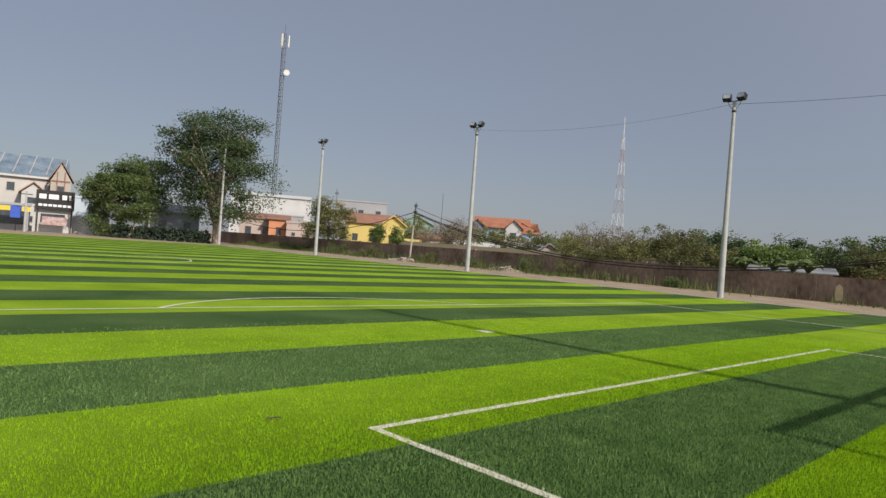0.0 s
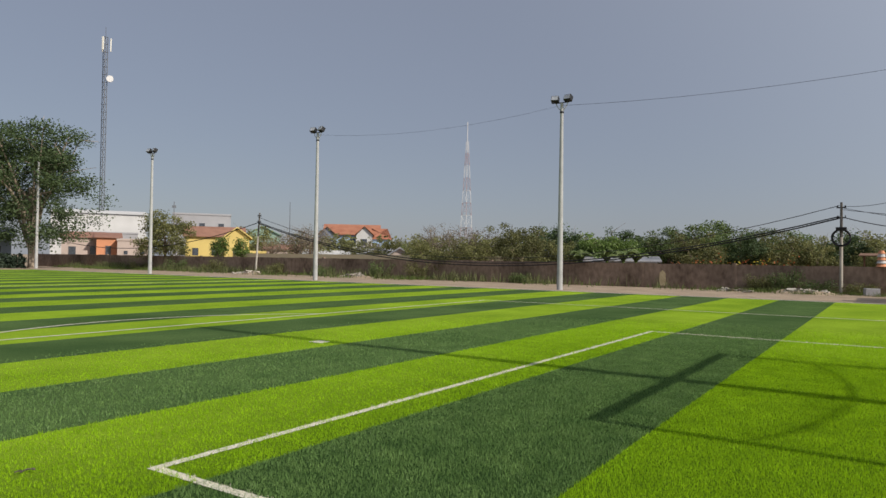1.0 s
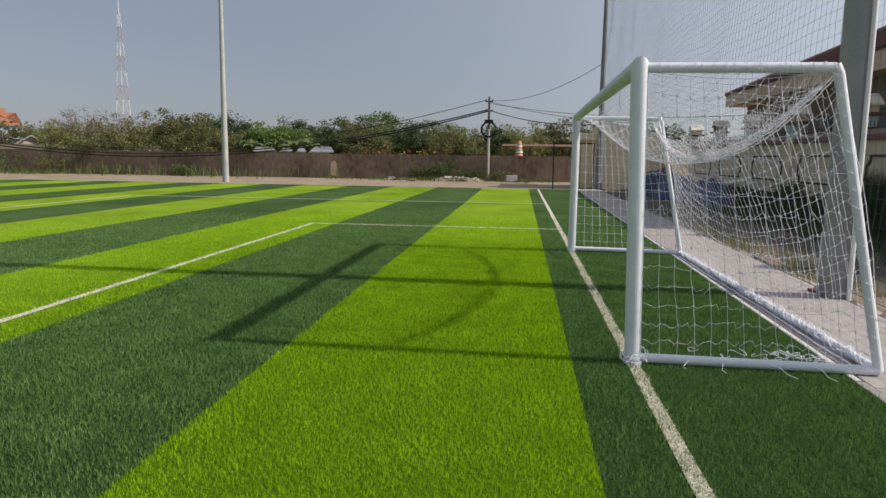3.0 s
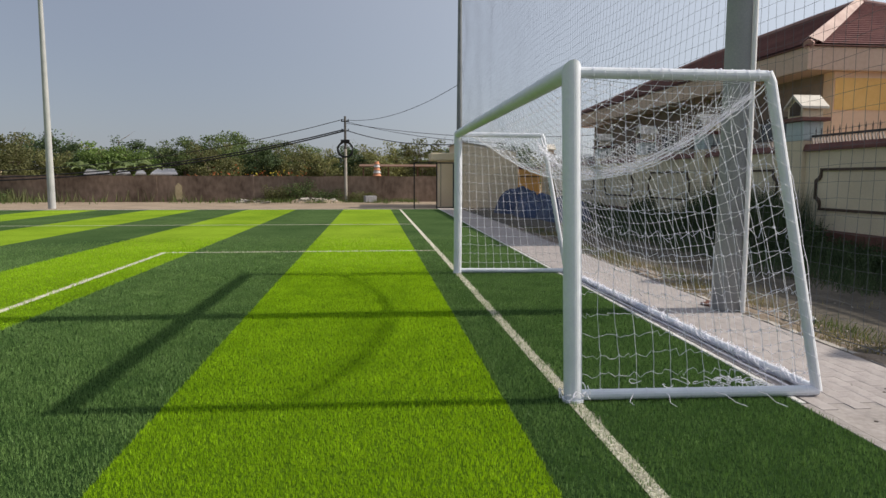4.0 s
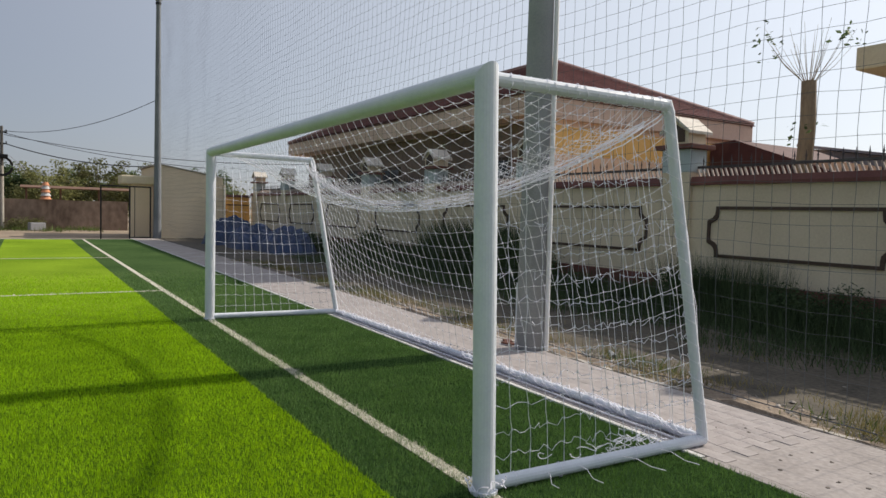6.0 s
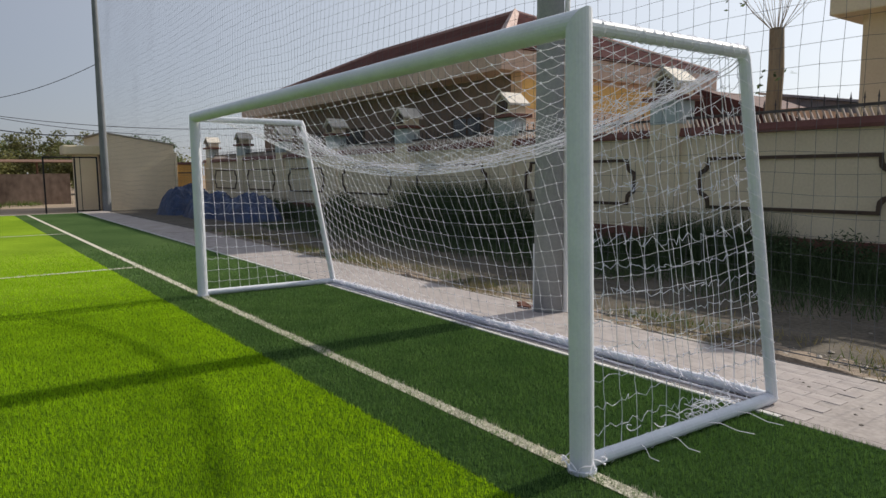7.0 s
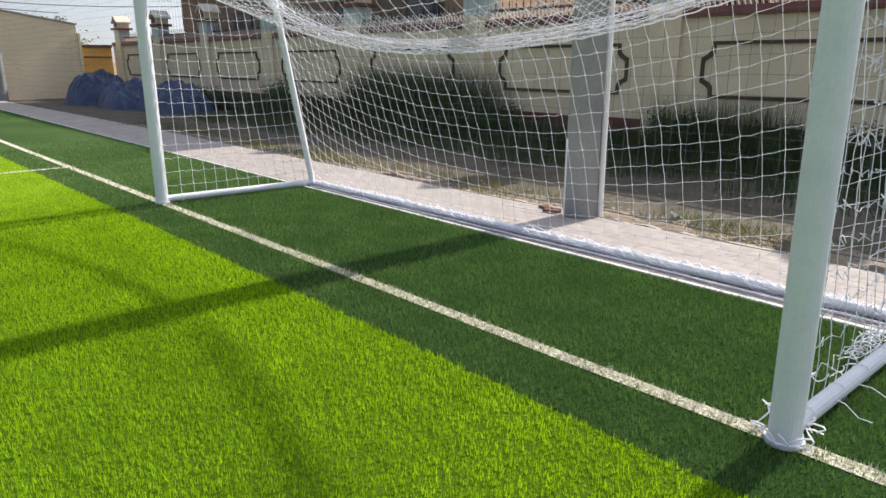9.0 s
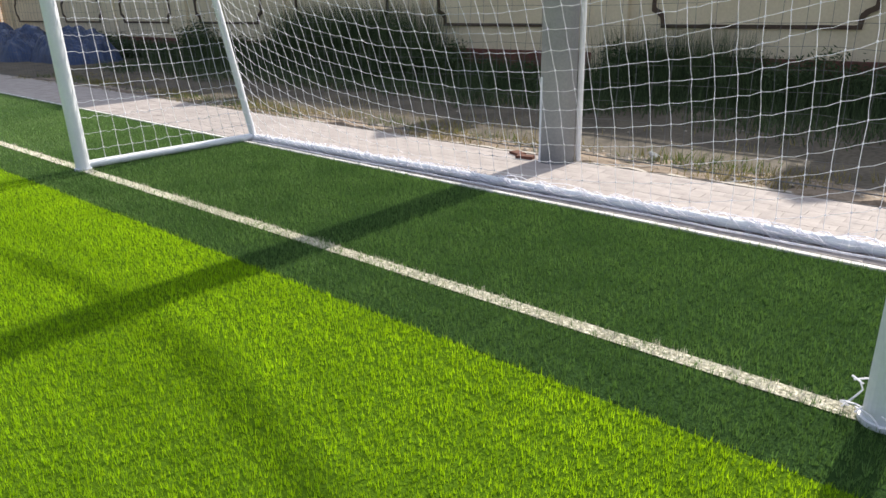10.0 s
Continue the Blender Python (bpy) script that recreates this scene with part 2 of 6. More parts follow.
LW, CX = 0.088, 3.0
SPOT = (CX, 9.82)
R_ARC = 6.56
segs = [((PX0, 0), (4.6, 0)), ((4.6, 0), (PX1 - 0.15, 0)), ((-3.42, 0), (-3.42, 5.38 + LW / 2)), ((9.42, 0), (9.42, 5.38 + LW / 2)), ((-3.42, 5.38), (9.42, 5.38)),
        ((-11.4, 0), (-11.4, 14.35)), ((17.4, 0), (17.4, 14.35)), ((-11.4, 14.35), (17.4, 14.35)), ((PX0, 36.5), (PX1 - 0.15, 36.5)),
        ((PX1 - 0.2, 0), (PX1 - 0.2, PY1))]
for i, (a, b) in enumerate(segs):
    part("line", line_mesh([a, ((a[0] + b[0]) / 2, (a[1] + b[1]) / 2), b], LW), TURF_WORN if i == 0 else TURF_W, pitch, m=pose(0, 0, 0.0006 * i))
h0 = math.asin((14.35 - SPOT[1]) / R_ARC)
arc = [(SPOT[0] + R_ARC * math.cos(h0 + (math.pi - 2 * h0) * i / 40), SPOT[1] + R_ARC * math.sin(h0 + (math.pi - 2 * h0) * i / 40)) for i in range(41)]
part("line", line_mesh(arc, LW), TURF_W, pitch, m=pose(0, 0, 0.006))
part("line", line_mesh([(CX + 5.3 * math.cos(i * math.pi / 40), 36.5 + 5.3 * math.sin(i * math.pi / 40)) for i in range(80)], LW, True), TURF_W, pitch, m=pose(0, 0, 0.007))
part("penalty_spot", MB().box((SPOT[0] - 0.14, SPOT[1] - 0.14, 0.004), (SPOT[0] + 0.14, SPOT[1] + 0.14, 0.012)), TURF_W, pitch)

# ---- paths and edges by the goal ----
path = thing("pavement", "pale concrete path along the pitch's edge with a worn rim", "pavement", kind="structure")
PAVE_Y = -2.70


PAVED0, PAVED1 = -0.35, 15.9


def slab(x0, x1, top=0.004):
    """One poured bay of the path, its outer edge a little ragged."""
    n = 14
    v, f = [], []
    for i in range(n + 1):
        x = x0 + (x1 - x0) * i / n
        w = PAVE_Y - 0.015 * min(12, max(0, x)) + 0.035 * noise.noise((x * 1.7, 3, 0))
        e = EDGE0 + EDGEK * x - 0.075
        v += [(x, e, -0.08), (x, e, top), (x, w + 0.03, top), (x, w, -0.012), (x, w, -0.08)]
    for i in range(n):
        for j in range(4):
            a = i * 5 + j
            f.append((a, a + 1, a + 6, a + 5))
    f += [(0, 1, 2, 3, 4), tuple(n * 5 + j for j in (4, 3, 2, 1, 0))]
    return MB().add(v, f)


def edge_strip(x0, x1):
    """The crumbled outer rim, parted from the slab by a dark crack."""
    n = 40
    v, f = [], []
    for i in range(n + 1):
        x = x0 + (x1 - x0) * i / n
        w = PAVE_Y - 0.015 * min(12, max(0, x)) + 0.035 * noise.noise((x * 1.7, 3, 0)) - 0.016
        o = w - 0.085 - 0.03 * noise.noise((x * 5, 1, 2)) - 0.02 * noise.noise((x * 17, 1, 2))
        z = -0.004 + 0.012 * noise.noise((x * 6, 2, 1))
        v += [(x, w, -0.08), (x, w, z), (x, o, z - 0.01), (x, o - 0.02, -0.08)]
    for i in range(n):
        for j in range(3):
            a = i * 4 + j
            f.append((a, a + 1, a + 5, a + 4))
    return MB().add(v, f)


RIM = mat("pale_edge", (0.29, 0.265, 0.24), (0.46, 0.43, 0.39), 4, 0.9, bump=0.5, bscale=40)
bays = [-14.0 + 2.73 * k for k in range(6)] + [PAVED0 + 3.25 * k for k in range(6)] + [PAVED1 + 3.3 * k for k in range(5)]
for x, x1 in zip(bays[:-1], bays[1:]):
    part("slab", slab(x + 0.004, x1, 0.0 if PAVED0 - 0.1 < x < PAVED1 - 0.1 else 0.004), CONC, path)
    part("edge_strip", edge_strip(x + 0.004, x1), RIM, path)
KERB = mat("kerb_white", (0.44, 0.43, 0.41), (0.70, 0.69, 0.67), 5, 0.9, bump=0.5, bscale=35)
for x0, x1, top, finish in ((-22, -0.22, 0.005, CONC), (-0.216, PX1 + 1.2, 0.012, KERB)):
    part("kerb", MB().box((x0, -0.073 if x0 < -1 else -0.048, -0.06), (x1, -0.002, top)), finish, path, bevel=0.005, m=pose(0, EDGE0, 0, 0, 0, math.degrees(math.atan(EDGEK))))
part("kerb", MB().box((PX1, -1.86, -0.06), (PX1 + 0.12, PY1, 0.014)), RIM, path, bevel=0.006)

# ---- goal ----
GW, GH, PR = 6.12, 2.145, 0.06
BY, BT, BZ = -1.685, -1.23, 2.13


def top_at(x):
    """The frame leans a little towards the pitch at its near end."""
    u = x / GW
    return (0.01 * (1 - u) + x, 0.055 * (1 - u))


# rear corners of the frame: bottom and top, near and far
RB0, RB1, RT0, RT1 = (-0.06, BY, 0.04), (5.97, BY, 0.04), (-0.03, BT, BZ), (5.86, BT, BZ - 0.02)


def goal():
    g = thing("goal", "white steel football goal with a sagging white cord net", "goal")
    for x in (0, GW):
        tx, ty = top_at(x)
        in_ = 1 if x == 0 else -1
        mb = MB().tube([(x, 0, 0), (tx, ty, GH)], PR, 24)
        mb.v[24:48] = [(a, b, GH - in_ * (a - tx) * 0.98 + 0.003) for a, b, c in mb.v[24:48]]      # mitred top
        part("post", mb, WHITE, g, smooth=False)
        part("foot_ring", MB().tube([(x, 0, 0.0), (x, 0, 0.02)], PR + 0.012, 20), WHITE, g)
    mb = MB().tube([(0.01, 0.055, GH), (GW, 0, GH)], PR * 0.98, 24)
    mb.v = [((0.01 - (c - GH)) if k < 24 else (GW + (c - GH)), b, c) for k, (a, b, c) in enumerate(mb.v)]
    part("crossbar", mb, WHITE, g)
    for x, rt, rb in ((0, RT0, RB0), (GW, RT1, RB1)):
        tx, ty = top_at(x)
        part("top_bar", MB().tube([(tx, ty - PR * 0.8, GH - 0.01), rt], 0.036, 14), WHITE, g)
        part("back_stay", MB().tube([(rt[0], rt[1], rt[2] + 0.02), (rt[0], rt[1] - 0.03, rt[2] - 0.04), rb], 0.034, 14), WHITE, g)
        part("side_bar", MB().tube([(x, -PR * 0.8, 0.04), rb], 0.036, 14), WHITE, g)
    part("ground_bar", MB().tube([(RB0[0] + 0.03, BY, 0.04), (RB1[0] - 0.03, BY, 0.036)], 0.032, 14), WHITE, g)
    return g


def rear_edge(x):
    """The sagging rope at the top of the rear net: its y and z at x."""
    u = x / GW
    s = (4 * u * (1 - u)) ** 0.8
    return BT + 0.10 * s, BZ - 0.02 - 0.60 * s


def goal_net(g):
    c = 0.127
    rng = random.Random(7)
    nx, roof_n, rear_n = round(GW / c), 14, 16

    def wob(x, y, z, a):
        q = noise.noise_vector((x * 2.3, y * 2.3 + 5, z * 2.3))
        w = noise.noise_vector((x * 9, y * 9 + 5, z * 9))
        return (x + q.x * a + w.x * a * 0.5, y + q.y * a * 0.7 + w.y * a * 0.4, z + q.z * a * 0.6 + w.z * a * 0.45)

    def roof(i, j):
        x = GW * i / nx
        ye, ze = rear_edge(x)
        v = j / roof_n
        u = x / GW
        s = (4 * u * (1 - u)) ** 0.7
        drop = 1 - (1 - min(1, v * 1.25)) ** 2
        z = GH - 0.03 + (ze - GH) * (v + (drop - v) * s) - 0.05 * s * math.sin(math.pi * v)
        xr = RT0[0] + (RT1[0] - RT0[0]) * u
        tx, ty = top_at(x)
        return wob(tx + (xr - tx) * v, ty - 0.05 + (ye - ty + 0.05) * (v + 0.10 * s * math.sin(2 * math.pi * v) * -0.5), z, 0.018 * min(1, 4 * v))

    def rear(i, j):
        """Square meshes hung from the sagging rope; what is too long lies bunched on the ground bar."""
        x = GW * i / nx
        ye, ze = rear_edge(x)
        hang = ze - j * (BZ - 0.10) / rear_n
        slack = max(0.0, 0.05 - hang)
        z = max(0.05, hang)
        v = (ze - z) / (ze - 0.05)
        u = x / GW
        xt, xb = RT0[0] + (RT1[0] - RT0[0]) * u, RB0[0] + (RB1[0] - RB0[0]) * u
        p = wob(xt + (xb - xt) * v, ye + (BY - ye) * v ** 0.85 - 0.05 * math.sin(math.pi * v), z, 0.020 * (1 - v * 0.6))
        if slack:
            q = noise.noise_vector((i * 0.9, j * 1.7, 3))
            p = (p[0] + 0.03 * q.x, p[1] + 0.05 * math.sin(slack * 26) + 0.03 * q.y, 0.045 + 0.04 * abs(math.cos(slack * 26)) * abs(q.z + 0.4))
        return p

    def smooth_run(pts):
        out = []
        for a, b in zip(pts[:-1], pts[1:]):
            out.append(a)
            out.append(tuple((p + q) / 2 + rng.uniform(-0.004, 0.004) - (0.006 if k == 2 else 0) for k, (p, q) in enumerate(zip(a, b))))
        return out + [pts[-1]]

    for name, fn, nj in (("roof_net", roof, roof_n), ("rear_net", rear, rear_n)):
        mb = MB()
        for i in range(nx + 1):
            mb.tube(smooth_run([fn(i, j) for j in range(nj + 1)]), 0.0017, 3, False)
        for j in range(nj + 1):
            mb.tube(smooth_run([fn(i, j) for i in range(nx + 1)]), 0.0017 if 0 < j < nj else 0.0045, 3, False)
        for i in range(1, nx):
            for j in range(1, nj):
                p = np.array(fn(i, j))
                mb.tube([p - (0, 0, 0.006), p + (0, 0, 0.006)], 0.0047, 4)
        part(name, mb, CORD, g, "white knotted cord net")
    # slack roof net gathered in a crumpled band along the sagging rear rope
    mb = MB()
    xs = np.linspace(0.12, GW - 0.22, 75)
    for k in range(13):
        a, b = rng.uniform(-0.03, 0.05), rng.uniform(-0.025, 0.06)
        run = []
        for x in xs:
            ye, ze = rear_edge(x)
            s = (4 * (x / GW) * (1 - x / GW)) ** 0.5
            q = noise.noise_vector((x * 3.1, k * 3.7, 1))
            run.append((x, ye + a * s + 0.02 * q.y, ze + b * s + 0.022 * q.z))
        mb.tube(run, 0.0018, 3, False)
    for k in range(95):
        x = 0.2 + (GW - 0.6) * k / 94
        for d in (-1, 1):
            s = (4 * (x / GW) * (1 - x / GW)) ** 0.5
            run = []
            for f in (0, 0.25, 0.5, 0.75, 1):
                xx = min(GW - 0.05, max(0.05, x + d * (f - 0.4) * 0.30 + rng.uniform(-0.02, 0.02)))
                ye, ze = rear_edge(xx)
                run.append((xx, ye + s * (0.16 * f - 0.02) + rng.uniform(-0.012, 0.012), ze + s * (0.24 * f - 0.025) + rng.uniform(-0.012, 0.012)))
            mb.tube(run, 0.0015, 3, False)
    tagged(part("gathered_net", mb, CORD, g, "dense crumpled band of gathered white net"), kind="stuff")
    # the two sides: straight hanging cords, crumpled cross cords
    for x0, sgn in ((0, 1), (GW, -1)):
        mb = MB()
        nc, nr = 14, 15
        amp = 1.0 if x0 == 0 else 0.35

        def side(i, j):
            u, v = i / nc, j / nr
            q = noise.noise_vector((u * 4 + x0, v * 5, 2))
            b = amp if 0 < i < nc and 0 < j < nr else 0.0
            xr = (RT0[0] if x0 == 0 else RT1[0]) * (1 - v) + (RB0[0] if x0 == 0 else RB1[0]) * v
            ty = top_at(x0)[1] * (1 - v)
            depth = BT + (BY - BT) * v
            z = BZ - 0.02 + (0.06 - BZ) * v - 0.05 * math.sin(math.pi * u) * (1 - v)
            return (x0 + (xr - x0) * u + sgn * 0.03 + 0.03 * b * q.x, ty - 0.05 + (depth + 0.05 - ty) * u ** 0.92 + 0.025 * b * q.y, z + 0.035 * b * q.z)
        for i in range(nc + 1):
            mb.tube(smooth_run([side(i, j) for j in range(nr + 1)]), 0.0020, 3, False)
        for j in range(nr + 1):
            run = []
            loose = amp * max(0.25, 0.7 + 0.9 * noise.noise((j * 0.9, x0, 4)))
            for i in range(nc):
                a, b = np.array(side(i, j)), np.array(side(i + 1, j))
                run.append(tuple(a))
                if 0 < j < nr:
                    for f in (0.3, 0.55, 0.8):
                        d = loose * np.array((rng.uniform(-0.03, 0.04) * sgn, rng.uniform(-0.028, 0.028), rng.uniform(-0.05, 0.02)))
                        run.append(tuple(a + (b - a) * f + d))
            run.append(side(nc, j))
            mb.tube(run, 0.0020, 3, False)
        for i in range(1, nc):
            for j in range(1, nr):
                p = np.array(side(i, j))
                mb.tube([p - (0, 0, 0.008), p + (0, 0, 0.008)], 0.0042, 4)
        part("side_net", mb, CORD, g, "loose crumpled white cord net")
    # lashings on the bars and loose tails on the turf
    ring = mesh_of(MB().tube([(0.041 * math.cos(t), 0.02 * math.sin(t * 0.5), 0.041 * math.sin(t)) for t in [i * math.pi / 5 for i in range(11)]], 0.0022, 3, False), CORD)
    for x0, rt, rb in ((0, RT0, RB0), (GW, RT1, RB1)):
        tx, ty = top_at(x0)
        for k in range(6):
            u = 0.10 + 0.84 * k / 5 + rng.uniform(-0.04, 0.04)
            part("lashing", ring, None, g, m=pose(x0 + (rb[0] - x0) * u, BY * u, 0.04))
            part("lashing", ring, None, g, m=pose(tx + (rt[0] - tx) * u, ty + (BT - ty) * u, GH - 0.012))
    # the net's edge cord wound round the stays and top bars
    for rt, rb, x0 in ((RT0, RB0, 0), (RT1, RB1, GW)):
        tx, ty = top_at(x0)
        for a, b in ((np.array(rt), np.array(rb)), (np.array((tx, ty - 0.1, GH - 0.012)), np.array(rt))):
            n = 90
            run = []
            for i in range(n + 1):
                p = a + (b - a) * i / n
                an = i * 1.15 + 0.5 * math.sin(i * 0.37)
                lift = (0, 0, 0.04 * math.sin(an)) if abs((b - a)[2]) < 0.5 else (0, 0.04 * math.sin(an), 0)
                run.append((p[0] + 0.041 * math.cos(an), p[1] + lift[1], p[2] + lift[2]))
            part("edge_cord", MB().tube(run, 0.0022, 4), CORD, g)
    for k in range(60):
        part("lashing", ring, None, g, m=pose(0.1 + 5.75 * k / 59 + rnd(-0.04, 0.04), BY, 0.04, 0, rnd(-25, 25), 90 + rnd(-30, 30)))
    for x, y, dx, dy in ((-0.06, -0.62, -0.20, 0.02), (-0.06, -0.95, -0.24, -0.1), (-0.07, -1.25, -0.26, -0.05), (-0.04, -0.40, -0.16, 0.06), (-0.03, -0.05, -0.1, 0.11)):
        part("loose_tail", MB().tube([(x, y, 0.05), (x + dx * 0.3, y + dy * 0.4, 0.055), (x + dx * 0.7, y + dy * 0.8 + 0.02, 0.035), (x + dx, y + dy, 0.03)], 0.0022, 4), CORD, g)
    # slack net bunched along the near side bar and round the post's foot
    mb = MB()
    for k in range(30):
        y = -rng.uniform(0.25, 1.4) if k % 3 == 0 else -rng.uniform(0.85, 1.4)
        z = rng.uniform(0.03, 0.12)
        a0 = rng.uniform(0, 6)
        r = rng.uniform(0.03, 0.07)
        mb.tube([(0.04 + r * 0.7 * math.cos(a0 + t), y + r * math.sin(a0 + t * 1.2), max(0.015, z + 0.3 * r * math.sin(2 * t))) for t in [i * 0.55 for i in range(8)]], 0.003, 3, False)
    for k in range(8):
        a0 = k * 0.8
        mb.tube([(0.10 * math.cos(a0 + t * 0.4) * (1 + 0.3 * math.sin(3 * t)), 0.10 * math.sin(a0 + t * 0.4) - 0.01, 0.02 + (0.04 + 0.008 * k) * abs(math.sin(t + k))) for t in [i * 0.4 for i in range(7)]], 0.004, 3, False)
    # net whipped round the rear ground bar in loose waves
    for k in range(9):
        ph = rng.uniform(0, 6)
        mb.tube([(x, BY + 0.045 * math.cos(x * (5 + 2 * k) + ph) + 0.03 * noise.noise((x * 3, k, 2)), max(0.012, 0.045 + 0.042 * math.sin(x * (5 + 2 * k) + ph) + 0.03 * noise.noise((x * 2, k, 5)))) for x in np.arange(0.05, 5.85, 0.045)], 0.0028, 3, False)
    # the net's foot rope, lying loose before the bar
    mb.tube([(x, BY + 0.085 + 0.022 * noise.noise((x * 0.8, 7, 1)) + 0.008 * noise.noise((x * 5, 7, 1)), 0.018) for x in np.arange(0.0, 5.9, 0.06)], 0.007, 6)
    tagged(part("slack_net", mb, CORD, g, "bunched slack of the white net"), kind="stuff")


the_goal = goal()
goal_net(the_goal)

# ---- tall ball-stop net with its posts ----
NY, NTOP = -2.92, 10.2


def ball_net():
    t = thing("ball_stop_net", "tall grey cord ball-stop net behind the goal line", "net", pose(0, NY, 0))
    mb = MB()
    c = 0.155
    xs = np.arange(-13, 29.0, c)
    zs = np.arange(0.05, NTOP, c)

    def q(x, z):
        a = noise.noise_vector((x * 0.5, 0, z * 0.5))
        b = noise.noise_vector((x * 3, 4, z * 3))
        return (x + 0.04 * a.x + 0.018 * b.x, 0.10 * a.y + 0.01 * b.y, z + 0.06 * a.z + 0.022 * b.z)
    for x in xs:
        mb.tube([q(x, z) for z in np.linspace(0.02, NTOP, 50)], 0.0020, 3, False)
    for z in zs:
        st = 0.31 if z < 5 else 0.62
        mb.tube([q(x, z) for x in np.arange(-13, 29.2, st)], 0.0018, 3, False)
    part("mesh_panel", mb, CORD_G, t)
    part("top_rope", MB().tube([(x, 0, NTOP - 0.02) for x in np.linspace(-13, 29, 30)], 0.006, 5), DARK_METAL, t)
    part("bottom_rope", MB().tube([(x, 0.03 * noise.noise((x, 1, 1)), 0.02 + 0.012 * noise.noise((x * 1.5, 5, 1))) for x in np.linspace(-13, 29, 120)], 0.005, 5), CORD_G, t)
    return t


ball_net()


def net_pole():
    p = thing("net_pole", "round tapered grey concrete pole beside the path", "pole", pose(2.875, -2.64, 0))
    part("shaft", MB().tube([(0, 0, -0.05), (0, 0, 5.5), (0, 0, 11)], 0.155, 28, True, 0.095), mat("pole_grey", (0.27, 0.29, 0.31), (0.39, 0.41, 0.43), 1.5, 0.9, bump=0.15, bscale=60), p, smooth=True)
    part("collar", MB().tube([(0, 0, 10.3), (0, 0, 10.42)], 0.12, 14), DARK_METAL, p)
    part("pipe", MB().tube([(-0.15, -0.105, 0), (-0.13, -0.095, 5.5), (-0.10, -0.075, 10.6)], 0.026, 10), mat("pipe_white", (0.74, 0.74, 0.74), (0.84, 0.84, 0.84), 4, 0.5), p, "thin white pipe")
    part("conduit", MB().tube([(0.085, 0.125, 0), (0.085, 0.125, 0.72)], 0.014, 8), WHITE, p, "short pale conduit")
    return p


net_pole()
BRICK = mat("brick_red", (0.085, 0.034, 0.024), (0.16, 0.07, 0.05), 9, 0.9, bump=0.4)
for bx, by, bz, rz in ((3.14, -2.56, -0.028, 12), (3.29, -2.66, -0.034, -25)):
    tagged(part("brick", MB().box((-0.08, -0.045, 0), (0.08, 0.045, 0.06)), BRICK, bevel=0.006, m=pose(bx, by, bz, 0, 0, rz)), "broken red brick by the concrete pole", "brick", "loose bricks")

# ---- floodlight poles ----
LAMP_GLASS = mat("lamp_glass", (0.25, 0.27, 0.30), (0.4, 0.42, 0.46), 4, 0.15, spec=0.6)


def floodlight(m, label, heads=True, h=10.75, finish=POLE):
    p = thing("floodlight_pole", label, "light pole", m, "floodlight poles round the pitch")
    part("shaft", MB().tube([(0, 0, 0), (0, 0, h * 0.5), (0, 0, h)], 0.17, 16, True, 0.09), finish, p, smooth=False)
    part("collar", MB().tube([(0, 0, h - 0.6), (0, 0, h - 0.5)], 0.12, 14), DARK_METAL, p)
    if heads:
        for s in (-1, 1):
            part("bracket", MB().tube([(0, 0, h - 0.55), (0, s * 0.28, h - 0.2), (0, s * 0.38, h + 0.05)], 0.025, 8), POLE, p)
            hd = part("lamp_head", MB().box((-0.16, -0.22, -0.16), (0.16, 0.22, 0.18)), DARK_METAL, p, "black floodlight housing", bevel=0.03, m=pose(-0.05, s * 0.40, h + 0.2, 0, 25, s * 10))
            part("glass", MB().box((-0.175, -0.18, -0.13), (-0.163, 0.18, 0.14)), LAMP_GLASS, hd)
        part("cross_arm", MB().box((-0.03, -0.42, h - 0.02), (0.03, 0.42, h + 0.03)), DARK_METAL, p)
    else:
        part("bracket", MB().tube([(0, 0, h), (0.1, 0.5, h + 0.15)], 0.02, 6), POLE, p)
    return p


fl = floodlight(pose(29.55, 16.41, 0), "pale concrete pole with two black floodlights on top")
for q in ((29.55, 35.51), (29.55, 55.6)):
    copy_thing(fl, pose(*q, 0))
floodlight(pose(29.2, -2.98, 0), "grey concrete pole with two black floodlights beside the gate", finish=mat("pole_slate", (0.15, 0.165, 0.18), (0.24, 0.255, 0.27), 1.5, 0.9, bump=0.15, bscale=60))
floodlight(pose(30.9, 78.4, 0), "pale bare concrete pole in front of a big tree", False, 11.6)

# ---- villa boundary wall ----
WY = -7.35
WX0, WX1, P0, PER = -16.0, 30.0, 4.83, 4.05
villa = thing("wall_south", "cream rendered garden wall with brown panel frames, pillars and spiked rail", "wall", pose(0, WY, 0), kind="structure")
part("plinth", MB().box((WX0, -0.22, -0.06), (WX1, 0.03, 0.50)), MAROON, villa, bevel=0.008)
part("body", MB().box((WX0, -0.2, 0.502), (WX1, 0.0, 2.02)), CREAM, villa)
part("coping", MB().prism([(-0.27, 2.022), (0.07, 2.022), (0.07, 2.07), (0.03, 2.16), (-0.23, 2.16), (-0.27, 2.07)], WX0, WX1, "x"), MAROON, villa)
SPIKE = mat("rail_iron", (0.05, 0.045, 0.05), (0.10, 0.09, 0.09), 6, 0.55, 0.3)
BALU = mat("pale_slat", (0.40, 0.33, 0.29), (0.58, 0.50, 0.45), 5, 0.8)


